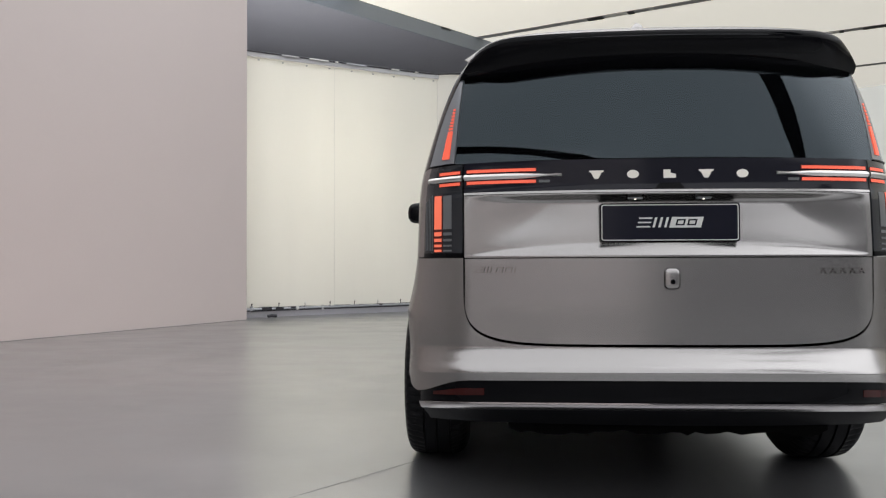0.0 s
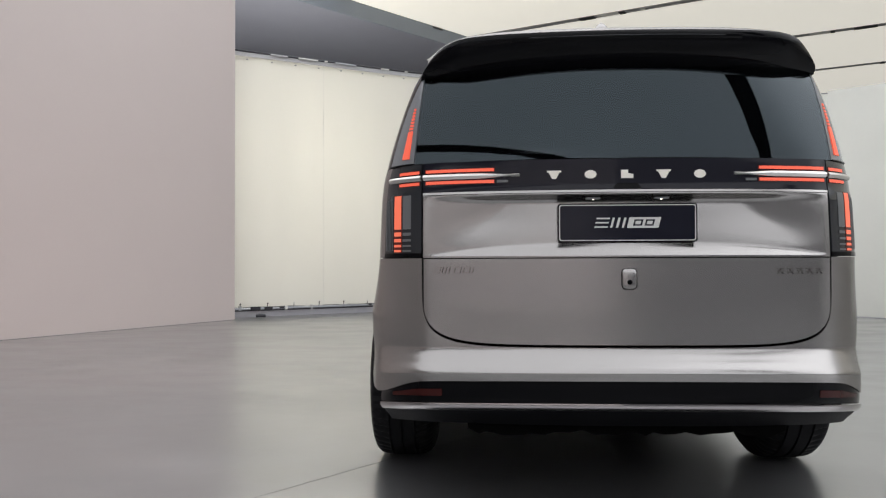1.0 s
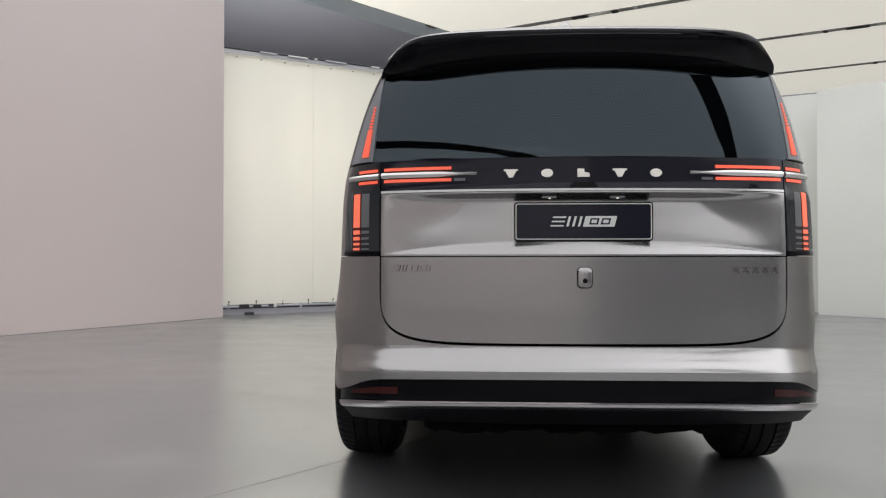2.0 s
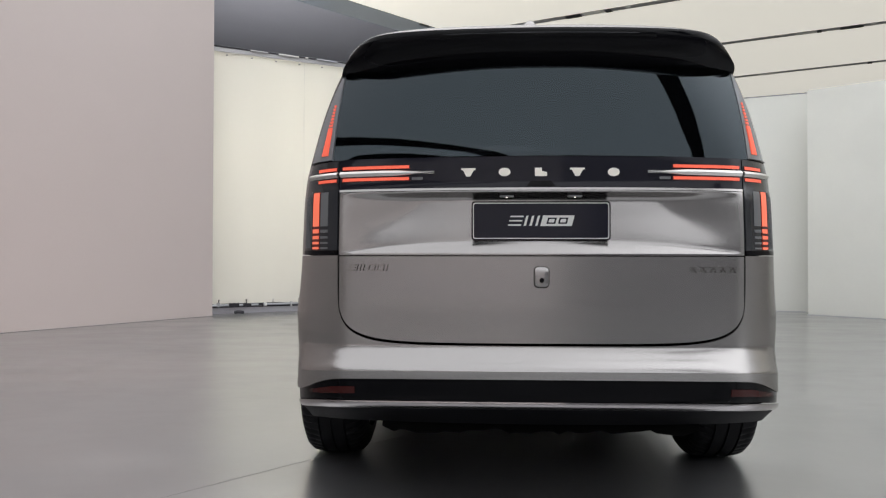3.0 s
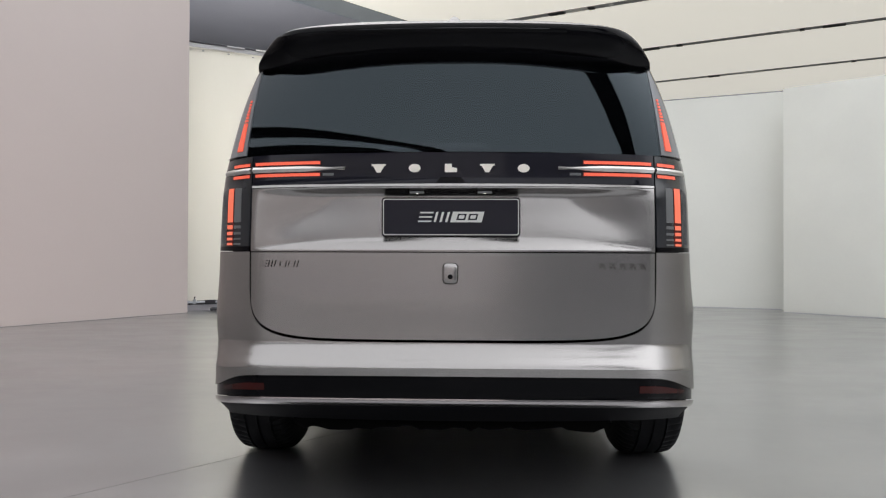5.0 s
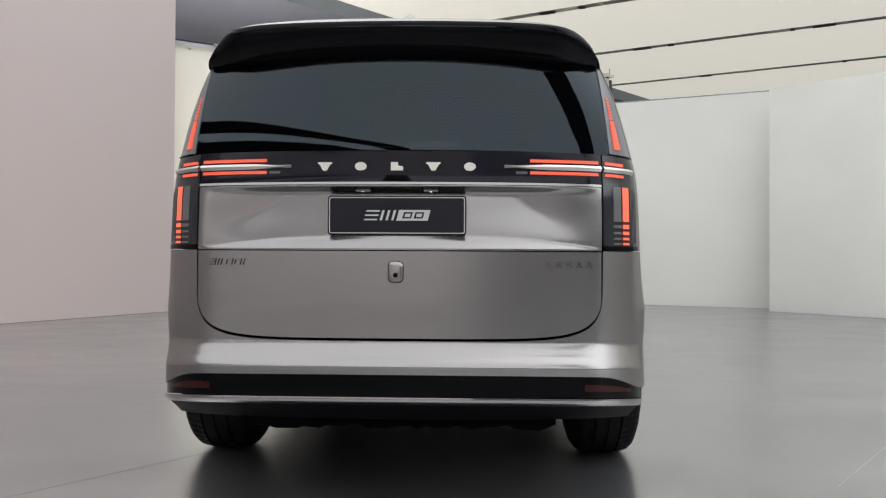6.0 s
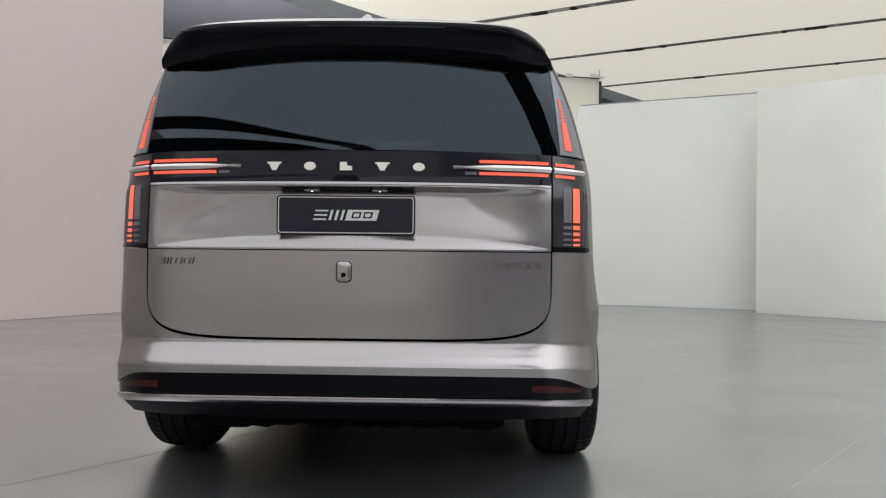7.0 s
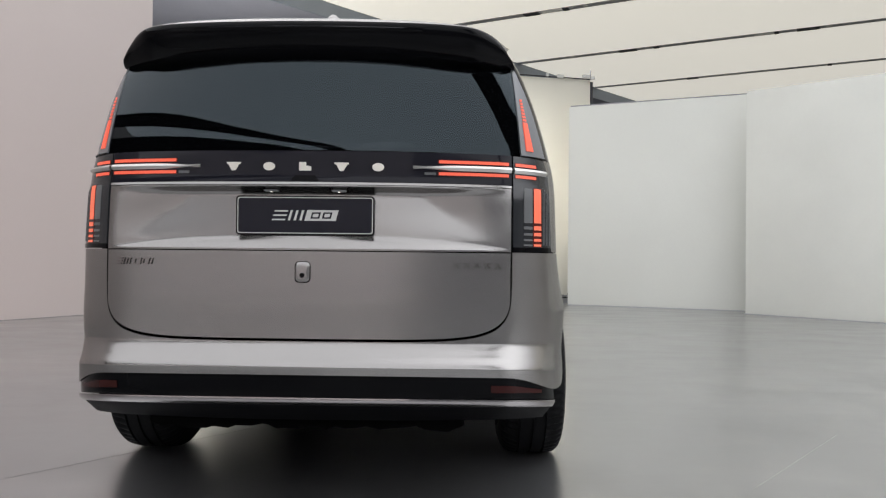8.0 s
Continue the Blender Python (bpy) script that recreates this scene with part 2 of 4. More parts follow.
def smooth01(t):
    t = np.clip(t, 0, 1)
    return t * t * (3 - 2 * t)


# ---- the studio ----
def studio():
    floor = prism("floor", [(-24, -19.5), (34, -19.5), (34, 42), (-24, 42)], -0.2, 0.0, FLOOR)
    tagged(floor, "grey painted studio floor with a soft sheen", "floor", kind="structure")
    for a, b in (((-1.39, 0.34), (-0.2, 1.86)), ((1.716, 0.52), (2.52, 1.483)), ((-2.3, -0.82), (-1.39, 0.34))):
        wall_along("floor_joint", a, b, 0.0005, 0.0010, 0.0016, SCRATCH if a[0] > 0 else JOINT, floor)

    # plain pink-white flat beside the car
    d = Vector((-1.86, -3.46)).normalized()
    a = Vector((-4.47, 9.40))
    w = wall_along("wall_west", a + d * 24, a, 0.0, 7.0, 0.12, FLAT)
    tagged(w, "tall pinkish white painted studio flat", "wall", kind="structure")
    n = Vector((-d.y, d.x)) * 0.005
    n = n if n.x > 0 else -n
    wall_along("base_gap_strip", a + d * 23.9 + n, a + n, 0.0, 0.007, 0.003, JOINT, w, "thin dark base strip")

    # white cloth curtain with hem tubes, hung in two runs that meet at an angle
    c0, cm, c1 = Vector((-5.6, 9.24)), Vector((-1.51, 11.94)), Vector((3.17, 13.0))
    bend, length = (cm - c0).length, (cm - c0).length + (c1 - cm).length
    ways = [(cm - c0).normalized(), (c1 - cm).normalized()]

    def on(t, off=0.0):
        """A point of the plan at the length t along the curtain, off in front of it."""
        k = 0 if t <= bend else 1
        p = c0 + ways[0] * t if k == 0 else cm + ways[1] * (t - bend)
        return p - Vector((-ways[k].y, ways[k].x)) * off

    cur = new("backdrop_curtain")
    tagged(cur, "backlit white cloth backdrop stretched on aluminium tubes", "backdrop")
    rng = random.Random(4)
    seams = [0, 1.0, 2.75, bend, 6.5, 8.1, length]
    for s0, s1 in zip(seams, seams[1:]):
        n, rows = 18, 12
        top = 4.50 if s1 <= bend + 0.01 else 4.60
        g = np.zeros((rows, n, 3))
        for i in range(rows):
            for j in range(n):
                t = s0 + (s1 - s0) * j / (n - 1)
                wob = 0.008 * math.sin(t * 5 + 2.0 * i / rows) + 0.004 * rng.uniform(-1, 1)
                p = on(min(t, bend) if s1 <= bend + 0.01 else max(t, bend + 1e-4), -wob)
                g[i, j] = (p.x, p.y, 0.165 + (top - 0.165) * i / (rows - 1) + (0.006 * rng.uniform(-1, 1) if i == 0 else 0))
        slab("cloth_panel", g, CURTAIN, cur, thick=0.001)
    at = lambda t, off, z: (*on(t, off), z)
    head = mono([(0, 4.505), (1.1, 4.515), (2.8, 4.535), (bend, 4.575), (bend + 0.3, 4.63), (length, 4.60)])
    for t0, t1 in ((0, bend), (bend + 0.001, length)):
        tube("hem_tube", [at(t0, 0.02, 0.14), at(t1, 0.02, 0.14)], 0.02, RAIL, cur, "aluminium tube")
        wall_along("kick_board", on(t0, -0.05), on(t1, -0.05), 0.0, 0.095, 0.02, LIGHT_GREY, cur, "grey kick board")
        # dark strip draws the shade in the gap below the cloth
        wall_along("shadow_strip", on(t0, -0.045), on(t1, -0.045), 0.095, 0.2, 0.03, DARK_METAL_AND_SHADE, cur, "dark strip painted for the shade under the hem")
        tube("hem_tube", [at(t, 0.065, float(head(t))) for t in np.linspace(t0, t1, 9)], 0.014, DARK_METAL_AND_SHADE, cur, "dark top tube", 8)
    g = np.array([[at(t, 0.05, float(head(t)) + q) for t in np.linspace(0, bend, 12)] for q in (-0.085, -0.015)])
    slab("valance", g, VALANCE, cur, "pale grey valance strip", 0.008)
    wall_along("seam_tape", on(2.75, 0.012), on(2.753, 0.012), 0.17, 4.42, 0.002, SILVER_PRINT, cur, "fine grey cloth seam")
    for k in range(20):
        p = on(0.3 + k * 0.47, 0.03)
        tube("tie", [(*p, 0.10), (*p + Vector((0.01, 0)), 0.215)], 0.006, DARK_METAL_AND_SHADE, cur, "dark elastic tie", 6)
        tube("knot", [(*p, 0.213), (*p + Vector((0.02, 0)), 0.232)], 0.011, (DARK_METAL_AND_SHADE, SILVER_PRINT)[k % 3 == 1], cur, "small tie knot", 6)
    for t, wdt, z0, z1, mat in ((1.22, 0.045, 0.11, 0.19, RAIL), (1.42, 0.17, 0.115, 0.175, DARK_METAL_AND_SHADE), (1.66, 0.14, 0.11, 0.165, DARK_METAL_AND_SHADE), (1.93, 0.08, 0.13, 0.17, DARK_METAL_AND_SHADE),
                                (2.03, 0.04, 0.11, 0.17, SILVER_PRINT), (2.50, 0.03, 0.09, 0.18, VALANCE), (3.05, 0.16, 0.13, 0.165, RAIL), (3.62, 0.06, 0.135, 0.165, DARK_METAL_AND_SHADE)):
        wall_along("clamp_bar", on(t, 0.05), on(t + wdt, 0.05), z0, z1, 0.03, mat, cur, "clamp on the hem tube")
    bag = tube("sand_bag", [at(1.46, 0.24, 0.030), at(1.52, 0.235, 0.036), at(1.57, 0.245, 0.033), at(1.61, 0.24, 0.028)], 0.028, DARK_METAL_AND_SHADE, None, "", 10)
    tagged(bag, "small dark sand bag lying before the white backdrop", "sand bag")
    for t, wdt, mat in ((1.75, 0.3, VALANCE), (2.25, 0.36, SILVER_PRINT), (2.74, 0.05, SILVER_PRINT), (2.95, 0.4, RAIL), (3.86, 0.16, SILVER_PRINT), (4.36, 0.06, SILVER_PRINT)):
        z = float(head(t))
        wall_along("clamp_bar", on(t, 0.11), on(t + wdt, 0.11), z - 0.020, z + 0.0, 0.03, mat, cur, "pale rail clamp")
    for t in np.arange(1.35, bend, 0.43):
        z = float(head(t)) - 0.125
        tube("grommet", [at(float(t), 0.014, z), at(float(t) + 0.03, 0.014, z + 0.004)], 0.011, RAIL, cur, "small grey eyelet", 6)
    tube("post", [at(length + 0.03, 0, 0), at(length + 0.03, 0, 4.56)], 0.03, DARK_METAL_AND_SHADE, cur, "dark end post")
    for t, z, w in ((length - 0.03, 4.63, 0.10), (length - 0.20, 4.66, 0.16), (length - 0.75, 4.63, 0.14), (length - 0.98, 4.64, 0.05)):
        wall_along("clamp_bar", on(t, 0.10), on(t + w, 0.10), z - 0.035, z + 0.03, 0.04, SILVER_PRINT, cur, "pale rail clamp")
    tube("post", [at(length - 0.02, 0.08, 4.58), at(length - 0.02, 0.08, 4.78)], 0.012, RAIL, cur, "thin upright tube end")
    # white panels on the other side
    p1 = wall_along("studio_panel", (6.35, 10.68), (2.63, 12.2), 0.0, 3.88, -0.05, PANEL, bevel=0.006)
    tagged(p1, "tall white paper-covered studio panel", "panel", group="studio panels")
    a, b = Vector((9.9, 5.2)), Vector((5.36, 10.30))
    d = (b - a).normalized()
    n = Vector((d.y, -d.x)) * 0.05
    foot = [a, b, b + n, a + n]
    p2 = mesh_ob("studio_panel", [(*q, 0.0) for q in foot] + [(*q, z) for q, z in zip(foot, (3.52, 3.79, 3.79, 3.52))],
                 [(0, 1, 2, 3), (4, 5, 6, 7), (0, 1, 5, 4), (1, 2, 6, 5), (2, 3, 7, 6), (3, 0, 4, 7)], WORN_PANEL, bevel=0.006)
    tagged(p2, "tall white panel with faint smears, set forward", "panel", group="studio panels")
    for p, a, b in ((p1, (5.61, 10.97), (2.64, 12.19)), (p2, (9.89, 5.19), (5.35, 10.29))):
        d = Vector((b[0] - a[0], b[1] - a[1])).normalized()
        n = Vector((d.y, -d.x)) * -0.012
        # strip draws the shadow gap between panel and floor
        wall_along("base_gap_strip", Vector(a) + n, Vector(b) + n, 0.0, 0.014, 0.01, STRIP, p, "grey strip drawn for the shadow gap at the floor")

    d = (Vector((2.63, 12.2)) - Vector((6.35, 10.68))).normalized()
    n = Vector((d.y, -d.x)) * -0.004
    wall_along("top_strip", Vector((6.3, 10.70)) + n, Vector((2.66, 12.19)) + n, 3.884, 3.90, -0.03, LIGHT_GREY, p1, "thin grey top strip")

    # luminous ceiling in panels with grey rails, its edge cut on the slant
    zc = 7.2
    u = Vector((0.895, -0.446))
    v = Vector((0.446, 0.895))
    ed = Vector((0.667, 0.745))
    e0 = Vector((-3.91, 14.68))

    def edge_at(off):
        """Where the slanting edge meets the line at this distance along v."""
        return e0 + ed * ((off - e0.dot(v)) / ed.dot(v))

    # first panel runs on unseen to light the south wall
    rails = [-30.0, 11.59, 16.0, 20.42, 24.8, 29.05, 33.26]
    for o0, o1 in zip(rails, rails[1:]):
        a0, a1 = edge_at(o0 + 0.11), edge_at(o1 - 0.11)
        b0, b1 = a0 + u * (28 - a0.dot(u)), a1 + u * (28 - a1.dot(u))
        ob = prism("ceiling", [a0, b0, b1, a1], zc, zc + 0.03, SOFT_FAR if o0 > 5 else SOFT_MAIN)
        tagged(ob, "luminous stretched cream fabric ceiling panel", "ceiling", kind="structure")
    CLIPS = {16.0: ((3.17, 3.57, 1), (3.64, 4.19, 0), (4.21, 4.36, 1), (4.74, 4.85, 0)),
             20.42: ((1.7, 1.9, 0), (3.27, 3.79, 1), (4.29, 4.45, 1), (7.07, 7.57, 0), (7.58, 7.69, 1), (8.14, 8.69, 1), (8.85, 8.98, 0)),
             24.8: ((2.69, 2.88, 0), (3.29, 3.66, 1), (4.49, 5.03, 0), (7.63, 7.75, 1))}
    for o in rails:
        a = edge_at(o)
        b = a + u * (28 - a.dot(u))
        n = v * 0.12
        ob = prism("ceiling_rail", [a - n, b - n, b + n, a + n], zc - 0.01, zc + 0.18, STRIP)
        tagged(ob, "grey rail between luminous ceiling panels", "rail", group="ceiling rails")
        for t0, t1, dark in CLIPS.get(o, ()):
            w = 0.10 if dark else 0.065
            p, q = a + u * t0 - v * w, a + u * t1 - v * w
            wall_along("clip", p, q, zc - 0.03, zc - 0.011, 2 * w, DARK_METAL_AND_SHADE if dark else SILVER_PRINT, ob, "dark clip under the rail" if dark else "pale clip under the rail")
    # unseen beams added for the dark bands mirrored in the rear window
    for nm, a, b, wd in (("mirrored_beam", Vector((-8.75, 0.92)), Vector((-0.75, -10.97)), 0.6), ("mirrored_beam", Vector((-11.4, -0.9)), Vector((-3.4, -12.0)), 2.6), ("mirrored_beam", Vector((2.5, -1.15)), Vector((8.7, -7.35)), 0.66)):
        d = (b - a).normalized()
        n = Vector((-d.y, d.x)) * wd / 2
        ob = prism(nm, [a - n, b - n, b + n, a + n], 4.6, 4.77, GAP, bevel=0.02)
        tagged(ob, "unseen black beam added to be mirrored in the rear window", "beam", group="lighting beams")
        for q in (0.12, 0.88):
            p = a + (b - a) * q
            tube("hanger", [(*p, 4.76), (*p, zc)], 0.004, RAIL, ob, "thin hanger for the added beam", 6)
    # blue-grey fascia along the slanting edge, and the lowered ceiling beyond it
    s0, s1 = e0 - ed * 44, e0 + ed * 34
    out = Vector((-ed.y, ed.x))
    f = wall_along("trim", s0, s1, 6.82, 7.24, 0.06, GREY_FASCIA)
    tagged(f, "blue-grey fascia along the ceiling edge", "fascia", kind="structure")
    for t in (47.3, 61.0):
        p = s0 + ed * t - out * 0.004
        wall_along("fascia_plate", p - out * 0.02, p - out * 0.02 + ed * 0.35, 7.14, 7.19, 0.02, DARK_METAL_AND_SHADE, f, "dark joint plate")
    so = prism("ceiling", [s0 + out * 0.06, s1 + out * 0.06, s1 + out * 20, s0 + out * 20], 6.83, 6.93, GREY_SOFFIT)
    tagged(so, "matt grey lowered ceiling beside the light ceiling", "ceiling", kind="structure")

    # unseen outer walls and roof close the room; south tones chosen for car reflections
    for nm, x0, x1, y0, y1 in (("wall_north", -24, 34, 42, 42.2), ("wall_south_unseen", -24, 3.2, -19.7, -19.5), ("wall_south_east_unseen", 3.2, 34, -19.7, -19.5), ("wall_east", 34, 34.2, -19.5, 42), ("wall_far_west", -24.2, -24, -19.5, 42)):
        tagged(box(nm, x0, x1, y0, y1, 0, 9, {"wall_south_unseen": PALE_MIRRORED, "wall_south_east_unseen": DARK_MIRRORED}.get(nm, BEHIND)), "unseen plain wall closing the room", "wall", kind="structure")
    tagged(box("ceiling", -24, 34, -19.5, 42, 9.0, 9.2, BEHIND), "plain grey roof above the light ceiling", "ceiling", kind="structure")


studio()

# ---- the car: one skin from which its panels are cut ----
CTRL = [(0, 0), (.2, .006), (.4, .022), (.55, .045), (.665, .072), (.72, .095), (.775, .135), (.82, .175), (.86, .225), (.905, .31),
        (.94, .43), (.968, .6), (.985, .85), (.998, 1.2), (1.005, 1.7), (1.01, 2.4), (1.005, 3.2), (.985, 3.9), (.95, 4.4),
        (.86, 4.85), (.70, 5.06), (.4, 5.15), (0, 5.18)]


def dense(ctrl, per=24):
    c = np.array(ctrl, float)
    c = np.vstack([c[1] * (-1, 1), c, c[-2] * (-1, 1)])
    out = []
    for i in range(1, len(c) - 2):
        p0, p1, p2, p3 = c[i - 1:i + 3]
        for t in np.arange(per) / per:
            out.append(0.5 * (2 * p1 + (p2 - p0) * t + (2 * p0 - 5 * p1 + 4 * p2 - p3) * t ** 2 + (3 * p1 - p0 - 3 * p2 + p3) * t ** 3))
    out.append(c[-2])
    return np.array(out)


PLAN = dense(CTRL, 48)
for _ in range(3):
    far = np.vstack([PLAN[24:0:-1] * (-1, 1), PLAN, PLAN[-2:-26:-1] * (-1, 1)])
    PLAN = np.stack([np.convolve(far[:, k], np.ones(49) / 49, "valid") for k in (0, 1)], -1)
PLAN[:, 1] -= PLAN[0, 1]
S = np.linspace(0, 1, len(PLAN))
SIDE = int(np.argmax(PLAN[:, 0]))
YC = mono([(.28, .20), (.33, .12), (.36, .085), (.405, .040), (.43, .024), (.503, .0075), (.531, .0005), (.5345, -.0016), (.538, -.0006), (.573, .0305), (.607, .0575), (.613, .0590),
           (.64, .0594), (.72, .0598), (.80, .0607), (.87, .0618), (.93, .0630), (.95, .0636), (1.05, .0690), (1.15, .0760), (1.17, .0835), (1.27, .089), (1.30, .0915), (1.45, .115), (1.62, .150), (1.72, .18)])
W = mono([(.28, .93), (.36, .965), (.43, 1.0), (.55, .992), (.65, 1.002), (.80, 1.006), (.86, 1.009), (.95, 1.013), (1.10, 1.009), (1.20, 1.001), (1.30, .968), (1.45, .918),
          (1.58, .855), (1.66, .805), (1.72, .75)])
KR = mono([(.28, 1.0), (1.2, 1.0), (1.35, .92), (1.62, .74), (1.72, .70)])
KF = mono([(.25, .985), (.6, 1.0), (.8, .995), (.95, .965), (1.04, .85), (1.10, .80), (1.40, .69), (1.62, .60), (1.72, .55)])


WAIST = mono([(.28, 0), (.70, 0), (.76, .014), (.81, .028), (.87, .046), (.95, .065), (1.05, .069), (1.2, .067), (1.3, .053), (1.45, .06), (1.6, .05), (1.72, .04)])
DROOP = mono([(.28, .165), (.50, .165), (.56, .13), (.61, .06), (.70, .0), (1.8, .0)])


def skin(s, z):
    """The car's outline at the share s of its plan line (0 rear middle, 1 front middle) and the height z."""
    s, z = np.broadcast_arrays(np.asarray(s, float), np.asarray(z, float))
    px, py = np.interp(s, S, PLAN[:, 0]), np.interp(s, S, PLAN[:, 1])
    front = smooth01((s - 0.55) / 0.2)
    k = KR(z) * (1 - front) + KF(z) * front
    k = np.where(front > 0, k, KR(z))
    mid = smooth01(1 - (s - 0.3) / 0.3)
    lean = 1 - WAIST(z) * smooth01((py - 0.15) / 0.6) ** 0.7
    y = YC(z) * mid + py * k
    sink = DROOP(z) * np.clip(y - YC(z), 0, 0.32) * (1 - smooth01((y - 0.42) / 0.22))
    return np.stack([px * W(z) * lean, y, z - sink], -1)


def s_of(x, z):
    """The share of the plan line at which the rear half is |x| from the middle."""
    return np.interp(np.abs(x) / W(z), PLAN[:SIDE, 0], S[:SIDE])


def rear(x, z, off=0.0):
    """A point of the rear skin at x and z, moved off it outwards."""
    x, z = np.broadcast_arrays(np.asarray(x, float), np.asarray(z, float))
    s = s_of(x, z)
    p = skin(s, z)
    if np.any(np.asarray(off) != 0):
        e = 1e-3
        t1, t2 = skin(s + e, z) - skin(s - e, z), skin(s, z + e) - skin(s, z - e)
        n = np.cross(t1, t2)
        n /= np.linalg.norm(n, axis=-1, keepdims=True) + 1e-12
        n *= np.sign(n[..., 0:1] - n[..., 1:2] + 1e-9)
        p = p + n * np.asarray(off)[..., None] if np.ndim(off) else p + n * off
    p[..., 0] *= np.where(x < 0, -1, 1)
    return p


def grid_x(x0, x1, z0, z1, cols, rows, off=0.0):
    """A grid on the rear skin between heights z0, z1 and between x0(z), x1(z), numbers or functions."""
    zz = np.linspace(z0, z1, rows)[:, None]
    a = x0(zz) if callable(x0) else np.full_like(zz, x0)
    b = x1(zz) if callable(x1) else np.full_like(zz, x1)
    t = np.linspace(0, 1, cols)[None]
    return rear(a + (b - a) * t, zz + 0 * t, off)


def strip(name, x0, x1, z0, z1, mat, parent, label="", off=0.004, thick=0.006, cols=16, rows=4, both=True):
    for sg in ((1, -1) if both else (1,)):
        slab(name, grid_x(lambda z: sg * (x0(z) if callable(x0) else x0) + 0 * z, lambda z: sg * (x1(z) if callable(x1) else x1) + 0 * z, z0, z1, cols, rows, off), mat, parent, label, thick)


SEAM_W, SEAM_TOP, SEAM_H, SEAM_N = 0.722, 0.928, 0.313, 6.4


def seam_x(z):
    """Half the width of the tailgate at a height, round at its lower corners."""
    q = np.clip((SEAM_TOP - np.asarray(z, float)) / SEAM_H, 0, 1)
    return SEAM_W * (1 - q ** SEAM_N) ** (1 / SEAM_N)


def lamp_edge(z):
    """Half the width over the tail lamps at a height."""
    z = np.asarray(z, float)
    return 0.884 * W(z) / 1.014 * np.where(z > 1.275, 1.022, 1.0)


S1 = float(np.interp(0.60, PLAN[:SIDE, 1], S[:SIDE]))
AXLE_R, AXLE_F, HUB = 1.07, 4.27, 0.365


def van():
    car = new("minivan")
    tagged(car, "satin beige-silver minivan with lit red tail lamps on grey floor", "car")

    # dark shell under the panels, which shows in the joints
    zz = np.linspace(.34, 1.268, 44)[:, None]
    ss = np.concatenate([-np.linspace(S1, 0, 50), np.linspace(0, S1, 50)[1:]])[None]
    g = skin(np.abs(ss), zz)
    g[..., 0] *= np.where(ss < 0, -1, 1) * np.ones_like(zz)
    g[..., 0] *= 0.975
    g[..., 1] += 0.085
    slab("inner_shell", g, GAP, car, "black inner shell", 0.01)

    # bumper cover
    btop = lambda x: 0.508 - 0.036 * smooth01((np.abs(x) - 0.68) / 0.21) ** 1.8
    xs = np.concatenate([-np.linspace(S1, 0, 60), np.linspace(0, S1, 60)[1:]])
    rows = []
    for v in np.linspace(0, 1, 64):
        x_abs = skin(np.abs(xs), 0.5)[:, 0]
        zb = btop(x_abs)
        zt = SEAM_TOP - SEAM_H * (1 - (np.minimum(np.abs(x_abs), 0.60) / SEAM_W) ** SEAM_N) ** (1 / SEAM_N)
        z = zb + (zt - zb) * v
        p = skin(np.abs(xs), z)
        p[:, 0] *= np.where(xs < 0, -1, 1)
        rows.append(p)
    bumper = slab("rear_bumper", np.array(rows), PAINT, car, "beige bumper cover", 0.012)

    # rear quarter panels, inner edge along the tailgate joint
    for sg in (1, -1):
        qx = SEAM_W - (SEAM_W - .60) * np.linspace(1, 0, 34) ** 1.8
        zl = SEAM_TOP - SEAM_H * np.clip(1 - (qx / SEAM_W) ** SEAM_N, 0, 1) ** (1 / SEAM_N)
        zl = np.unique(np.concatenate([zl[:-1], np.linspace(.76, .9265, 8)]))
        rows = []
        for z in zl:
            s0 = float(s_of(seam_x(z) + 0.0015, z))
            s = s0 + (S1 - s0) * np.linspace(0, 1, 46) ** 0.9
            p = skin(s, z)
            p[:, 0] *= sg
            rows.append(p)
        slab("quarter_panel", np.array(rows), PAINT, car, thick=0.012)
        # pillar outside the lamps: painted below the belt line, gloss black above it
        for z0, z1, mat, lb in ((.931, 1.2735, PAINT, ""), (1.2765, 1.70, BLACK_GLOSS, "gloss black window pillar")):
            rows = []
            for z in np.linspace(z0, z1, 24):
                s0 = float(s_of(float(lamp_edge(z)), z))
                p = skin(np.linspace(s0, S1, 20), z)
                p[:, 0] *= sg
                rows.append(p)
            slab("pillar_panel", np.array(rows), mat, car, lb, 0.012)

    # flanks, cut out over the wheels, running round to the front
    for sg in (1, -1):
        s = np.unique(np.concatenate([np.linspace(S1, 1, 90)] + [np.interp(np.linspace(a - .42, a + .42, 46), PLAN[:, 1], S) for a in (AXLE_R, AXLE_F)]))
        s = s[s >= S1]
        y = skin(s, 0.6)[:, 1]
        low = np.full_like(s, 0.20)
        for a in (AXLE_R, AXLE_F):
            q = 0.41 ** 2 - (y - a) ** 2
            low = np.where(q > 0, np.maximum(low, HUB + np.sqrt(np.maximum(q, 0))), low)
        low = np.where(y < AXLE_R - 0.40, 0.44, low)
        rows = []
        for v in np.linspace(0, 1, 14):
            rows.append(skin(s, low + (0.95 - low) * v))
        for z in np.linspace(.95, 1.70, 22)[1:]:
            rows.append(skin(s, np.full_like(s, z)))
        g = np.array(rows)
        g[..., 0] *= sg
        side = slab("side_body", g, PAINT, car, "beige flank", 0.015)
        # dark side glass
        for y0, y1 in ((0.62, 1.55), (1.60, 2.75), (2.80, 3.55)):
            s0, s1 = np.interp((y0, y1), PLAN[:, 1], S)
            zz = np.linspace(1.10, 1.58, 8)[:, None]
            g = skin(np.linspace(s0, s1, 14)[None], zz)
            g[..., 0] = (g[..., 0] + 0.004) * sg
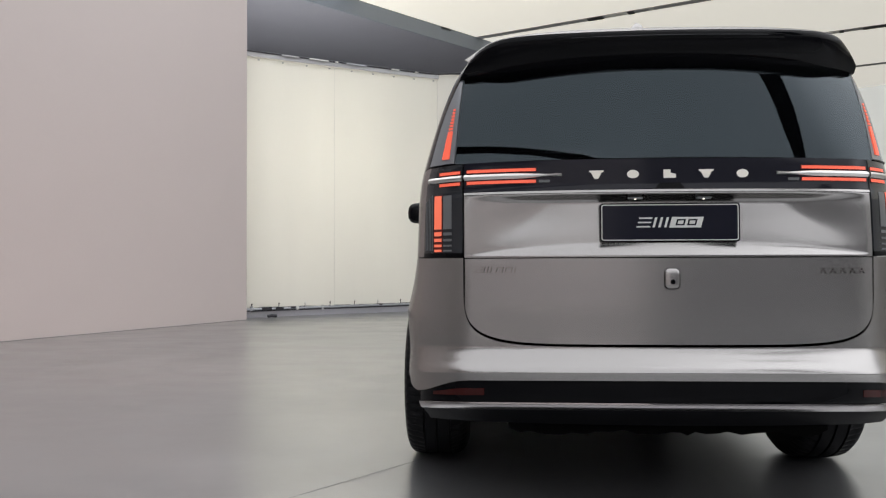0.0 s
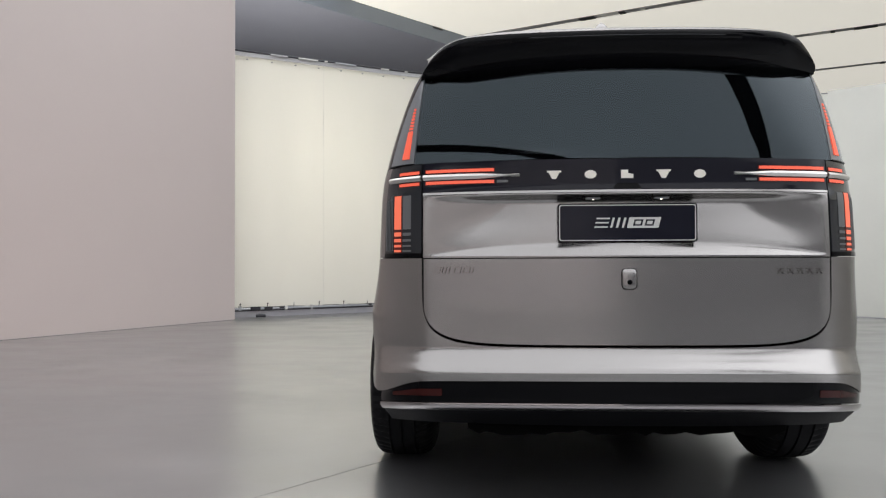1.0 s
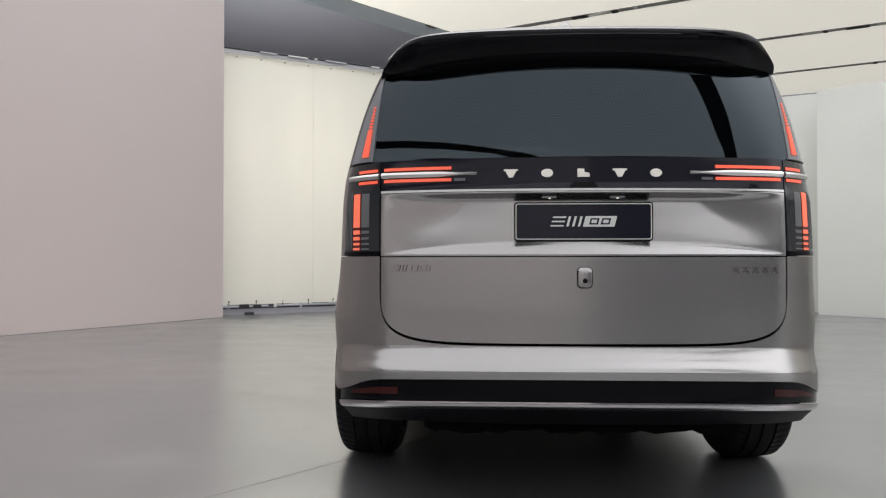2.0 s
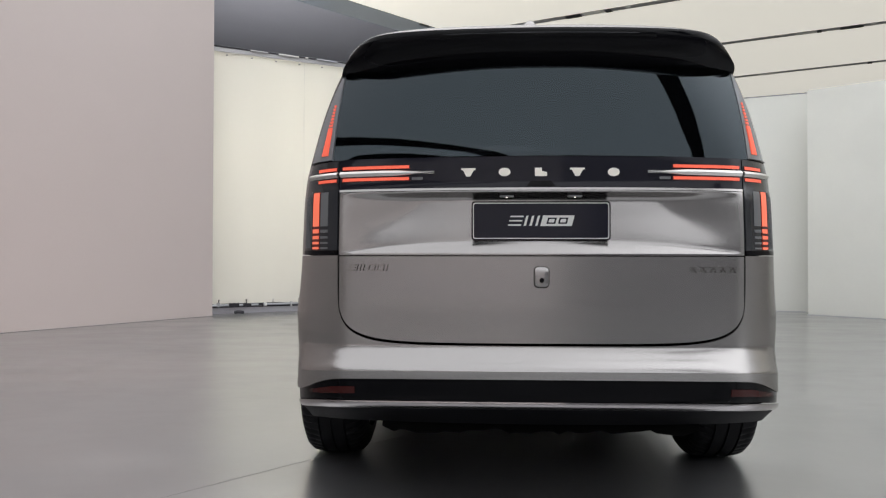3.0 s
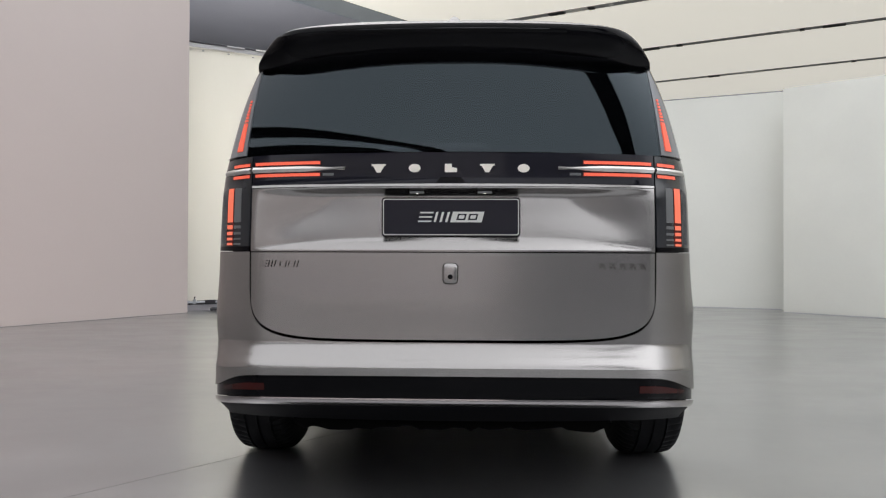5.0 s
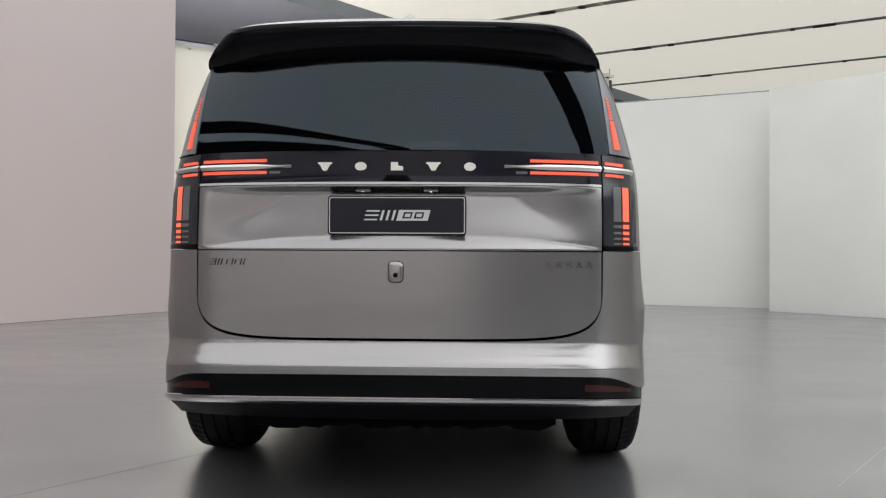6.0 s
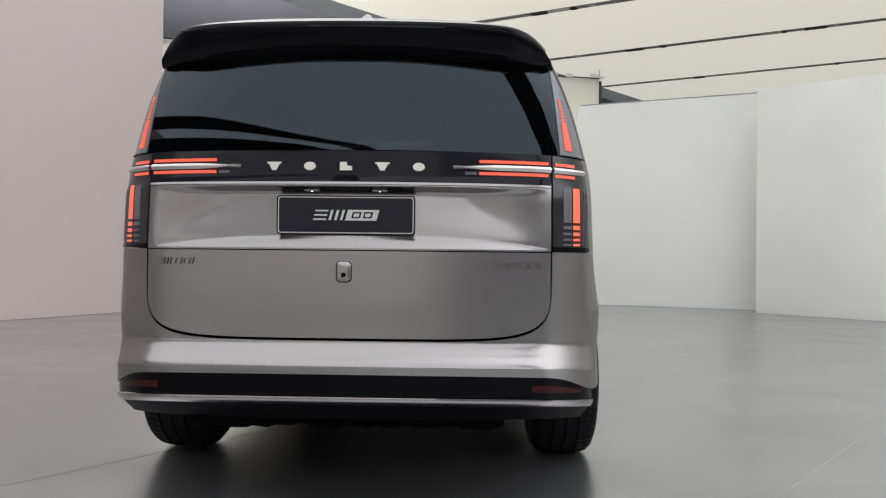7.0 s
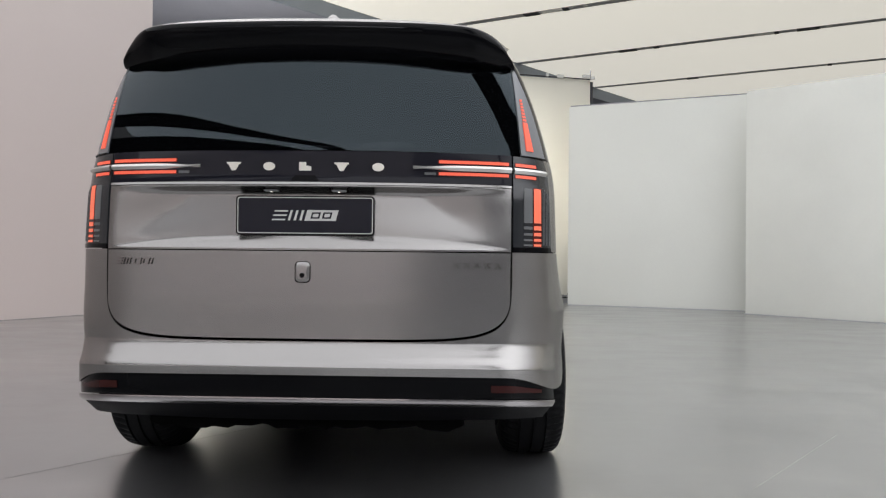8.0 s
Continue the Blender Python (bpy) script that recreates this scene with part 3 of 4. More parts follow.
            slab("side_window", g, PRIVACY, car, "dark side glass", 0.006)
        for y0, zh in ((1.2, 0.86), (3.0, 0.86)):
            s0, s1 = np.interp((y0, y0 + 0.22), PLAN[:, 1], S)
            g = skin(np.linspace(s0, s1, 8)[None], np.linspace(zh, zh + 0.03, 4)[:, None])
            g[..., 0] = (g[..., 0] + 0.02) * sg
            slab("door_handle", g, PAINT, car, "flush door handle", 0.02)
        # door joints and lamps of the front half
        for y0 in (1.58, 2.78, 3.62):
            zz = np.linspace(.24, 1.62, 30)[:, None]
            s0, s1 = np.interp((y0, y0 + 0.006), PLAN[:, 1], S)
            g = skin(np.array([s0, s1])[None], zz)
            g[..., 0] = (g[..., 0] + 0.0015) * sg
            slab("door_joint", g, GAP, side, "", 0.004)
        g = skin(np.linspace(.845, .90, 14)[None], np.linspace(.68, .86, 6)[:, None])
        g = g + (g - np.array((0, 2.6, .8))) * 0.004
        g[..., 0] *= sg
        slab("headlamp", g, LAMP_CLEAR, car, "clear headlamp", 0.01)
    g = skin(np.linspace(.905, 1, 16)[None], np.linspace(.42, .60, 5)[:, None])
    g = np.concatenate([g * (-1, 1, 1), g[:, ::-1][:, 1:]], 1)
    g[..., 1] += 0.006
    slab("front_grille", g, BLACK_PLASTIC, car, "black lower front grille", 0.008)
    g = skin(np.linspace(.80, 1, 20)[None], np.linspace(1.10, 1.60, 10)[:, None])
    g = np.concatenate([g * (-1, 1, 1), g[:, ::-1][:, 1:]], 1)
    g[..., 1] += 0.006
    slab("windscreen", g, PRIVACY, car, "dark windscreen", 0.006)

    # roof
    e = skin(np.linspace(s_of(.60, 1.70), 1, 140), 1.70)
    ys = np.concatenate([np.linspace(.34, .9, 12), np.linspace(1.0, e[:, 1].max() - 0.01, 22)])
    order = np.argsort(e[:, 1])
    rise = mono([(.25, .095), (.34, .111), (.7, .128), (1.2, .138), (2.2, .135), (2.7, .09), (3.0, .02)])
    rows = []
    for y in ys:
        half = float(np.interp(y, e[order, 1], e[order, 0]))
        t = np.linspace(-1, 1, 41)
        rows.append(np.stack([t * half, np.full_like(t, y), 1.699 + rise(y) * (1 - np.abs(t) ** 4.2)], -1))
    slab("roof", np.array(rows), PAINT, car, "beige roof", 0.012)
    # roof camera dome
    dome = []
    for k in range(7):
        a = k / 6 * math.pi / 2
        dome += [(0.045 * math.cos(a) * math.cos(t), 0.62 + 0.07 * math.cos(a) * math.sin(t), 1.816 + 0.101 * math.sin(a)) for t in np.linspace(0, 2 * math.pi, 16, endpoint=False)]
    faces = [(k * 16 + j, k * 16 + (j + 1) % 16, k * 16 + 16 + (j + 1) % 16, k * 16 + 16 + j) for k in range(6) for j in range(16)] + [tuple(range(16))]
    mesh_ob("antenna", dome, faces, PAINT, car, "small antenna dome")
    return car, bumper


car, bumper = van()


def tailgate(car):
    half = np.concatenate([np.linspace(0, .56, 22), 0.717 - 0.142 * np.linspace(1, 0, 30) ** 1.8])
    x = np.concatenate([-half[::-1], half[1:]])
    zb = SEAM_TOP - SEAM_H * (1 - (np.abs(x) / SEAM_W) ** SEAM_N) ** (1 / SEAM_N) + 0.0090
    rows = []
    for v in np.linspace(0, 1, 30) ** 1.3:
        p = rear(x, zb + (0.9235 - zb) * v)
        p[:, 1] += 0.002 * smooth01(1 - v / 0.45) * smooth01((0.70 - np.abs(x)) / 0.16)
        rows.append(p)
    gate = slab("tailgate", np.array(rows), PAINT, car, "beige lower tailgate", 0.012)

    # upper tailgate with the scooped recess round the plate
    roofed = mono([(.92, 1), (1.120, 1), (1.131, .88), (1.140, .5), (1.147, .1), (1.151, 0), (1.16, 0)])
    zz = np.unique(np.concatenate([np.linspace(.9275, .985, 30), np.linspace(.985, 1.11, 12), np.linspace(1.11, 1.1525, 22)]))
    rows = []
    x = np.linspace(-.7185, .7185, 131)
    for z in zz:
        corner = .64 - .23 * np.clip((z - .935) / .185, 0, 1)
        t = np.clip((.712 - np.abs(x)) / (.712 - corner), 0, 1)
        arc = np.clip(1 - np.abs(x / .705) ** 3.2, 0, 1)
        w = smooth01((z - .95) / .16)
        deep = (.031 + .010 * np.clip((z - .965) / .15, 0, 1)) * ((0.5 * t + 0.5 * smooth01(t)) * w + arc * (1 - w))
        ledge = max(z - .9335, 0) * 0.82
        k = .0022
        depth = np.clip(-k * np.log(np.exp(-ledge / k) + np.exp(-deep / k)), 0, None)
        p = rear(x, np.full_like(x, z))
        p[:, 1] += depth * roofed(z)
        rows.append(p)
    slab("upper_tailgate", np.array(rows), PAINT, gate, "scooped upper tailgate", 0.008)
    # bright lip above the recess
    slab("lip", grid_x(-.718, .718, 1.1535, 1.1615, 60, 4, 0.004), PAINT, gate, "thin bright lip", 0.012)
    # smoked light bar
    bar = slab("light_bar", grid_x(-.7185, .7185, 1.1645, 1.2725, 70, 10, 0.002), BLACK_BAR, car, "smoked black light bar", 0.012)
    for z in (1.2405, 1.1985):
        strip("guide_surround", .4585, .7095, z - .0078, z + .0078, GUIDE_EDGE_HALO, bar, "dark red border that also paints the strip glow", 0.0035, 0.005)
        strip("light_strip", .462, .707, z - .0052, z + .0052, RED_GLOW, bar, "lit red strip", 0.005, 0.006)
    strip("dim_strip", .413, .452, 1.194, 1.203, LAMP_GREY, bar, "unlit grey strip", 0.004, 0.005, 6)
    for sg in (1, -1):
        xs = np.linspace(.372, .7165, 20)
        half = 0.0035 + 0.0065 * smooth01((xs - .372) / .16)
        g = np.stack([rear(sg * xs, 1.2195 + half * v, 0.004 + 0.007 * (1 - v * v)) for v in (-1, -.5, 0, .5, 1)])
        slab("blade", g, SATIN, bar, "satin chrome blade", 0.008)
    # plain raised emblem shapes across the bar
    for k, kind in enumerate(("wedge", "oval", "block", "wedge", "oval")):
        cx = -.252 + .126 * k
        if kind == "oval":
            o = [(.0205 * math.cos(t), .0145 * math.sin(t)) for t in np.linspace(0, 2 * math.pi, 24, endpoint=False)]
        elif kind == "wedge":
            o = [(-.025, .0145), (.025, .0145), (.025, .009), (.019, .008), (.007, -.0145), (-.007, -.0145), (-.019, .008), (-.025, .009)]
        else:
            o = [(-.021, .0145), (.003, .0145), (.003, .003), (.021, -.001), (.021, -.0145), (-.021, -.0145)]
        relief("emblem", cx, 1.2175, o, 0.0045, 0.004, CREAM, bar, "cream metal emblem shape")
    # dark cutout with the lens under the emblem
    o = [(-.05, -.012), (-.035, .008), (.035, .008), (.05, -.012)]
    relief("sensor_cover", 0, 1.178, o, 0.004, 0.004, BLACK_GLOSS, bar, "black sensor cover")
    return gate, bar


def relief(name, cx, cz, outline, off, thick, mat, parent, label="", both=False):
    """A flat shape of (x, z) points laid on the rear skin and raised off it."""
    n = len(outline)
    xs = np.array([cx + p[0] for p in outline])
    zs = np.array([cz + p[1] for p in outline])
    a, b = rear(xs, zs, off), rear(xs, zs, off - thick)
    f = [tuple(range(n)), tuple(range(n, 2 * n))] + [(i, (i + 1) % n, n + (i + 1) % n, n + i) for i in range(n)]
    return mesh_ob(name, list(a) + list(b), f, mat, parent, label, 30)


gate, bar = tailgate(car)


def lamps(car):
    for sg in (1, -1):
        outer = lamp_edge
        lens = slab("tail_lamp", grid_x(lambda z: sg * (.7255 + 0 * z), lambda z: sg * outer(z), .935, 1.2725, 26, 24, 0.001), LAMP_DARK, car, "smoked tail lamp with lit red guides", 0.02)
        q = lambda a, b, z0, z1, m, lb, off=0.004: slab("light_guide", grid_x(sg * a, sg * b, z0, z1, 10, 6, off), m, lens, lb, 0.006)
        for z in (1.2405, 1.1985):
            slab("guide_surround", grid_x(sg * .7305, sg * .815, z - .0078, z + .0078, 10, 4, 0.0028), GUIDE_EDGE_HALO, lens, "dark red border that also paints the strip glow", 0.005)
            q(.733, .812, z - .0052, z + .0052, RED_GLOW, "lit red strip")
        slab("guide_surround", grid_x(sg * .800, sg * .835, .947, 1.161, 10, 16, 0.0026), GUIDE_EDGE_HALO, lens, "dark red border that also paints the strip glow", 0.005)
        for k in range(5):
            x0 = .8415 + .0075 * k
            slab("lens_rib", grid_x(sg * x0, sg * (x0 + .0022), .955, 1.165 - .006 * k, 3, 14, 0.003), LAMP_GREY, lens, "fine lens rib", 0.004)
        q(.803, .832, 1.034, 1.158, ORANGE_GLOW, "lit orange-red upright strip")
        q(.765, .797, 1.034, 1.158, LAMP_GREY, "unlit grey strip", 0.003)
        for z, h in ((1.016, .0075), (.993, .006), (.9725, .0045), (.954, .004)):
            q(.803, .832, z - h, z + h, ORANGE_GLOW, "lit orange-red dash")
            q(.765, .797, z - h * .7, z + h * .7, LAMP_GREY, "unlit grey dash", 0.003)
        g = np.stack([rear(sg * np.linspace(.7265, .858, 16), 1.2195 + 0.010 * v, 0.004 + 0.007 * (1 - v * v)) for v in (-1, -.5, 0, .5, 1)])
        slab("blade", g, SATIN, lens, "satin chrome blade", 0.008)
        slab("lamp_base", grid_x(lambda z: sg * (.7255 + 0 * z), lambda z: sg * outer(z), .929, .945, 26, 4, 0.003), BLACK_GLOSS, lens, "black lower edge", 0.01)

        # upper lamp beside the rear window
        inner = lambda z: .757 - .030 * (z - 1.28) / .34
        upper = slab("upper_lamp", grid_x(lambda z: sg * inner(z), lambda z: sg * (outer(z) - 0.004), 1.278, 1.612, 16, 30, 0.001), LAMP_CLEAR, car, "clear pillar lamp with lit red strip", 0.012)
        mid = lambda z: inner(z) + .030 * (1 - (z - 1.28) / .5)
        width = lambda z: .020 * (1 - (z - 1.28) / .30)
        slab("light_guide", grid_x(lambda z: sg * (mid(z) - 0.5 * width(z)), lambda z: sg * (mid(z) + width(z)), 1.298, 1.405, 8, 14, 0.005), RED_GLOW, upper, "lit red upright strip", 0.006)
        for k in range(7):
            z = 1.415 + 0.0125 * k
            slab("light_guide", grid_x(lambda z: sg * (mid(z) - 0.4 * width(z)), lambda z: sg * (mid(z) + width(z)), z - .0035, z + .0035, 5, 3, 0.004), RED_GLOW, upper, "lit red dash", 0.005)
        slab("lamp_base", grid_x(lambda z: sg * (inner(z)), lambda z: sg * (outer(z) - 0.004), 1.2735, 1.2775, 16, 3, 0.006), BLACK_GLOSS, upper, "black sill", 0.01)


lamps(car)


def rear_window(car):
    edge = lambda z: .7525 - .030 * (z - 1.28) / .34
    g = grid_x(lambda z: -edge(z), edge, 1.2755, 1.645, 61, 24, 0.0)
    mid, end = g[:, 30, 1][:, None], g[:, 0, 1][:, None]
    g[..., 1] = mid + (end - mid) * np.abs(np.linspace(-1, 1, 61))[None] ** 2.2
    pane = slab("rear_window", g, PRIVACY, car, "dark privacy rear window", 0.006)
    # black spoiler swept across the top
    half = np.concatenate([np.linspace(0, .58, 22), np.linspace(.59, .70, 12), np.linspace(.704, .728, 10)])
    x = np.concatenate([-half[::-1], half[1:]])
    a = np.abs(x)
    hang = .086 - .036 * (a / .72) ** 2
    back = rear(x, np.full_like(x, 1.612))[:, 1] - hang
    drop = 0.095 * (a / .74) ** 12 - 0.010 * (a / .68) ** 2
    prof = [(.0, 1.714), (-.07, 1.707), (-.10, 1.695), (-.04, 1.676), (.12, 1.656), (.38, 1.637), (.65, 1.622), (.85, 1.613), (.97, 1.608), (1.25, 1.606), (1.8, 1.603)]
    g = []
    for dy, z in prof:
        t = (1.714 - z) / .108
        flare = 1 + (0.034 * t - 0.022) * (a / .72) ** 6
        g.append(np.stack([x * flare, back + dy * hang, z - drop * (1 - t) + 0.004 * (a / .72) ** 6 * t], -1))
    sp = slab("spoiler", np.array(g), BLACK_GLOSS, car, "gloss black roof spoiler", 0.012, 50)
    # painted top of the spoiler running into the roof
    keep = a < .722
    x, a, back, drop = x[keep], a[keep], back[keep], drop[keep]
    hang = hang[keep]
    g = []
    for t in np.linspace(0, 1, 12):
        y = back + 0.004 + (0.40 - back) * t
        end = 1.699 + .1145 * (1 - np.minimum(a / .75, 1) ** 4.2)
        z0 = 1.7175 - drop
        g.append(np.stack([x * (1 - 0.022 * (a / .72) ** 6 * (1 - t)), y, z0 + (end - z0) * t ** 0.72], -1))
    slab("spoiler_top", np.array(g), PAINT, sp, "beige painted spoiler top", 0.006, 50)
    # inset panel of the high brake light, with its slot
    xx = np.linspace(-.40, .40, 30)
    by = np.interp(xx, x, back - .10 * hang)
    bow = 0.010 * (xx / .68) ** 2
    g = np.stack([np.stack([xx, by + dy, z + bow], -1) for dy, z in ((.006, 1.681), (-.004, 1.690), (-.0045, 1.697))])
    inset = slab("brake_light", g, BLACK_GLOSS, sp, "unlit high brake light panel", 0.006)
    g = np.stack([np.stack([xx * .97, by - 0.006, z + bow], -1) for z in (1.6935, 1.6955)])
    slab("slot", g, LAMP_DARK, inset, "thin smoked slot", 0.004)


rear_window(car)


def bumper_details(car, bumper):
    top = lambda x: 0.5055 - 0.036 * smooth01((np.abs(x) - 0.68) / 0.21) ** 1.8
    SB = float(np.interp(0.295, PLAN[:SIDE, 1], S[:SIDE]))
    ss = np.concatenate([-np.linspace(SB, 0, 60), np.linspace(0, SB, 60)[1:]])

    def band(z_low, z_high, rows, push=0.0):
        g = []
        for v in np.linspace(0, 1, rows):
            xa = skin(np.abs(ss), 0.45)[:, 0]
            lo = z_low(xa) if callable(z_low) else np.full_like(ss, z_low)
            hi = z_high(xa) if callable(z_high) else np.full_like(ss, z_high)
            p = skin(np.abs(ss), lo + (hi - lo) * v)
            p[:, 0] *= np.where(ss < 0, -1, 1)
            p[:, 1] += push
            p[:, 0] *= 1 - push * 0.6
            g.append(p)
        return np.array(g)

    insert = slab("bumper_insert", band(0.431, lambda x: top(x) + 0.009, 8, 0.006), BLACK_GLOSS, bumper, "gloss black bumper insert", 0.015)
    bulge = band(0.4015, 0.4295, 9, -0.002)
    bulge[..., 1] -= 0.006 * np.sin(np.linspace(0, math.pi, 9))[:, None]
    slab("chrome_strip", bulge, CHROME, bumper, "chrome strip", 0.02)
    slab("diffuser", band(lambda x: 0.335 + 0.012 * (x / .8) ** 2, 0.400, 8, 0.004), BLACK_PLASTIC, bumper, "black lower bumper", 0.02)
    for sg in (1, -1):
        xs = np.linspace(.650, .838, 20)
        tip = smooth01((xs - .72) / .12)
        g = np.stack([rear(sg * xs, .466 + (-.0115 + .001 * tip) * (1 - v) + (.0135 - .011 * tip) * v, 0.0) for v in np.linspace(0, 1, 5)])
        g[..., 1] += 0.004
        slab("reflector", g, REFLECTOR, insert, "dull red reflector", 0.008)
    for x in (-.60, .60):
        o = [(.011 * math.cos(t), .011 * math.sin(t)) for t in np.linspace(0, 2 * math.pi, 16, endpoint=False)]
        relief("parking_sensor", x, .468, o, -0.0045, 0.006, BLACK_GLOSS, insert, "round parking sensor")
    # ragged underbody
    rng = random.Random(7)
    pts = [(-.56, .315)]
    x = -.52
    while x < .52:
        pts.append((x, .302 + rng.uniform(-.012, .008)))
        x += rng.uniform(.02, .06)
    pts.append((.56, .315))
    o = pts + [(.56, .37), (-.56, .37)]
    n = len(o)
    v = [(a, .16, b) for a, b in o] + [(a, .75, b) for a, b in o]
    f = [tuple(range(n)), tuple(range(n, 2 * n))] + [(i, (i + 1) % n, n + (i + 1) % n, n + i) for i in range(n)]
    mesh_ob("undertray", v, f, GAP, car, "black undertray", 0)
    box("underbody", -.64, .64, .70, 4.9, .235, .40, GAP, car, "black underbody")
    for sg in (1, -1):
        box("axle_arm", min(sg * .35, sg * .72), max(sg * .35, sg * .72), 1.02, 1.12, .30, .38, BLACK_PLASTIC, car, "dark rear axle arm")


bumper_details(car, bumper)


def plate_and_badges(car, gate):
    def rounded(w, h, r, k=6):
        return [(sx * (w / 2 - r) + r * math.cos(t), sz * (h / 2 - r) + r * math.sin(t))
                for sx, sz, a in ((1, 1, 0), (-1, 1, 90), (-1, -1, 180), (1, -1, 270)) for t in np.radians(np.linspace(a, a + 90, k))]

    def flat(name, o, y0, y1, mat, parent, label="", cx=0.0, cz=1.048):
        n = len(o)
        v = [(cx + a, y0, cz + b) for a, b in o] + [(cx + a, y1, cz + b) for a, b in o]
        f = [tuple(range(n)), tuple(range(n, 2 * n))] + [(i, (i + 1) % n, n + (i + 1) % n, n + i) for i in range(n)]
        return mesh_ob(name, v, f, mat, parent, label, 30)

    plate = flat("number_plate", rounded(.482, .136, .012), .090, .126, BLACK_GLOSS, car, "dark show plate with plain silver shapes")
    o, i = rounded(.472, .126, .009), rounded(.466, .120, .007)
    n = len(o)
    v = [(a, .0885, 1.048 + b) for a, b in o] + [(a, .0885, 1.048 + b) for a, b in i] + [(a, .091, 1.048 + b) for a, b in o]
    f = [(k, (k + 1) % n, n + (k + 1) % n, n + k) for k in range(n)] + [(k, (k + 1) % n, 2 * n + (k + 1) % n, 2 * n + k) for k in range(n)]
    mesh_ob("rim_line", v, f, SILVER_PRINT, plate, "thin silver rim", 0)
    flat("plate_face", rounded(.464, .118, .006), .0892, .091, PLATE, plate, "navy black face")
    sl = 0.28

    def slant(x0, x1, z0, z1):
        return [(x0 + sl * z0, z0), (x1 + sl * z0, z0), (x1 + sl * z1, z1), (x0 + sl * z1, z1)]

    for x0, x1, z0, z1 in ((-.110, -.064, .0125, .0175), (-.110, -.064, -.0025, .0025), (-.110, -.064, -.0175, -.0125),
                           (-.055, -.047, -.0175, .0175), (-.035, -.027, -.0175, .0175), (-.015, -.007, -.0175, .0175)):
        flat("printed_bar", slant(x0, x1, z0, z1), .0883, .0893, SILVER_PRINT, plate)
    flat("printed_block", slant(.003, .112, -.0185, .0185), .0883, .0893, SILVER_PRINT, plate, "silver slanted block")
    for x0 in (.022, .062):
        o, i = slant(x0, x0 + .031, -.011, .011), slant(x0 + .006, x0 + .025, -.006, .006)
        v = [(a, .0879, 1.048 + b) for a, b in o] + [(a, .0879, 1.048 + b) for a, b in i]
        mesh_ob("printed_ring", v, [(k, (k + 1) % 4, 4 + (k + 1) % 4, 4 + k) for k in range(4)], PLATE, plate, "", 0)
    # plate lights under the lip
    for x in (-.118, .118):
        lampo = flat("plate_lamp", rounded(.05, .006, .003, 3), .080, .100, LAMP_GREY, gate, "small plate lamp", x, 1.1335)
        flat("bulb", rounded(.006, .0016, .0008, 3), .086, .094, PLATE_GLOW, lampo, "lit bulb", x, 1.1295)

    # camera housing on the tailgate
    cz = .852
    o = rounded(.054, .074, .016)
    bez = relief("camera_bezel", 0, cz, o, .0025, .004, GAP, gate, "dark joint round the camera")
    o2 = rounded(.050, .070, .015)
    n = len(o2)
    rings = [(1.0, .003), (.93, .0065), (.78, .0085), (.5, .0095), (.30, .0098), (.02, .0098)]
    v = []
    for k, off in rings:
        for a, b in o2:
            dz = -.010 * (1 - k) / .7
            v.append(rear(a * k, cz + b * k + dz, off))
    f = [(r * n + i, r * n + (i + 1) % n, (r + 1) * n + (i + 1) % n, (r + 1) * n + i) for r in range(len(rings) - 1) for i in range(n)]
    hous = mesh_ob("camera_housing", v, f, PAINT, gate, "beige camera housing", 60)
    o3 = [(.0085 * math.cos(t), .0085 * math.sin(t)) for t in np.linspace(0, 2 * math.pi, 18, endpoint=False)]
    relief("camera_lens", 0, cz - .011, o3, .0115, .01, BLACK_GLOSS, hous, "black camera lens")

    # raised model badges as plain slanted shapes
    def badge_bar(x0, x1, z0, z1, cz, lean=sl):
        o = [(x0 + lean * z0, z0), (x1 + lean * z0, z0), (x1 + lean * z1, z1), (x0 + lean * z1, z1)]
        relief("badge_bar", 0, cz, o, .0045, .006, BADGE, gate, "small raised badge bar")

    for z in (.0095, 0, -.0095):
        badge_bar(-.680, -.655, z - .0018, z + .0018, .884)
    for x in (-.648, -.636, -.624, -.539):
        badge_bar(x - .002, x + .002, -.0115, .0115, .884)
    for x in (-.606, -.574):
        for z in (.0095, -.0095):
            badge_bar(x, x + .025, z - .0018, z + .0018, .884)
        for q in (.0018, .0232):
            badge_bar(x + q - .0018, x + q + .0018, -.0075, .0075, .884)
    for k in range(5):
        x = .526 + .0365 * k
        badge_bar(x - .012, x + .012, .006, .0085, .879, 0)
        badge_bar(x - .010, x + .010, -.002 - .002 * (k % 2), .0005 - .002 * (k % 2), .879, 0)
        badge_bar(x - .0020, x + .0005, -.0115, -.004, .879, .9)
        badge_bar(x - .0005, x + .0020, -.0115, -.004, .879, -.9)
        badge_bar(x - .0013, x + .0013, -.001, .0055, .879, .2)


plate_and_badges(car, gate)


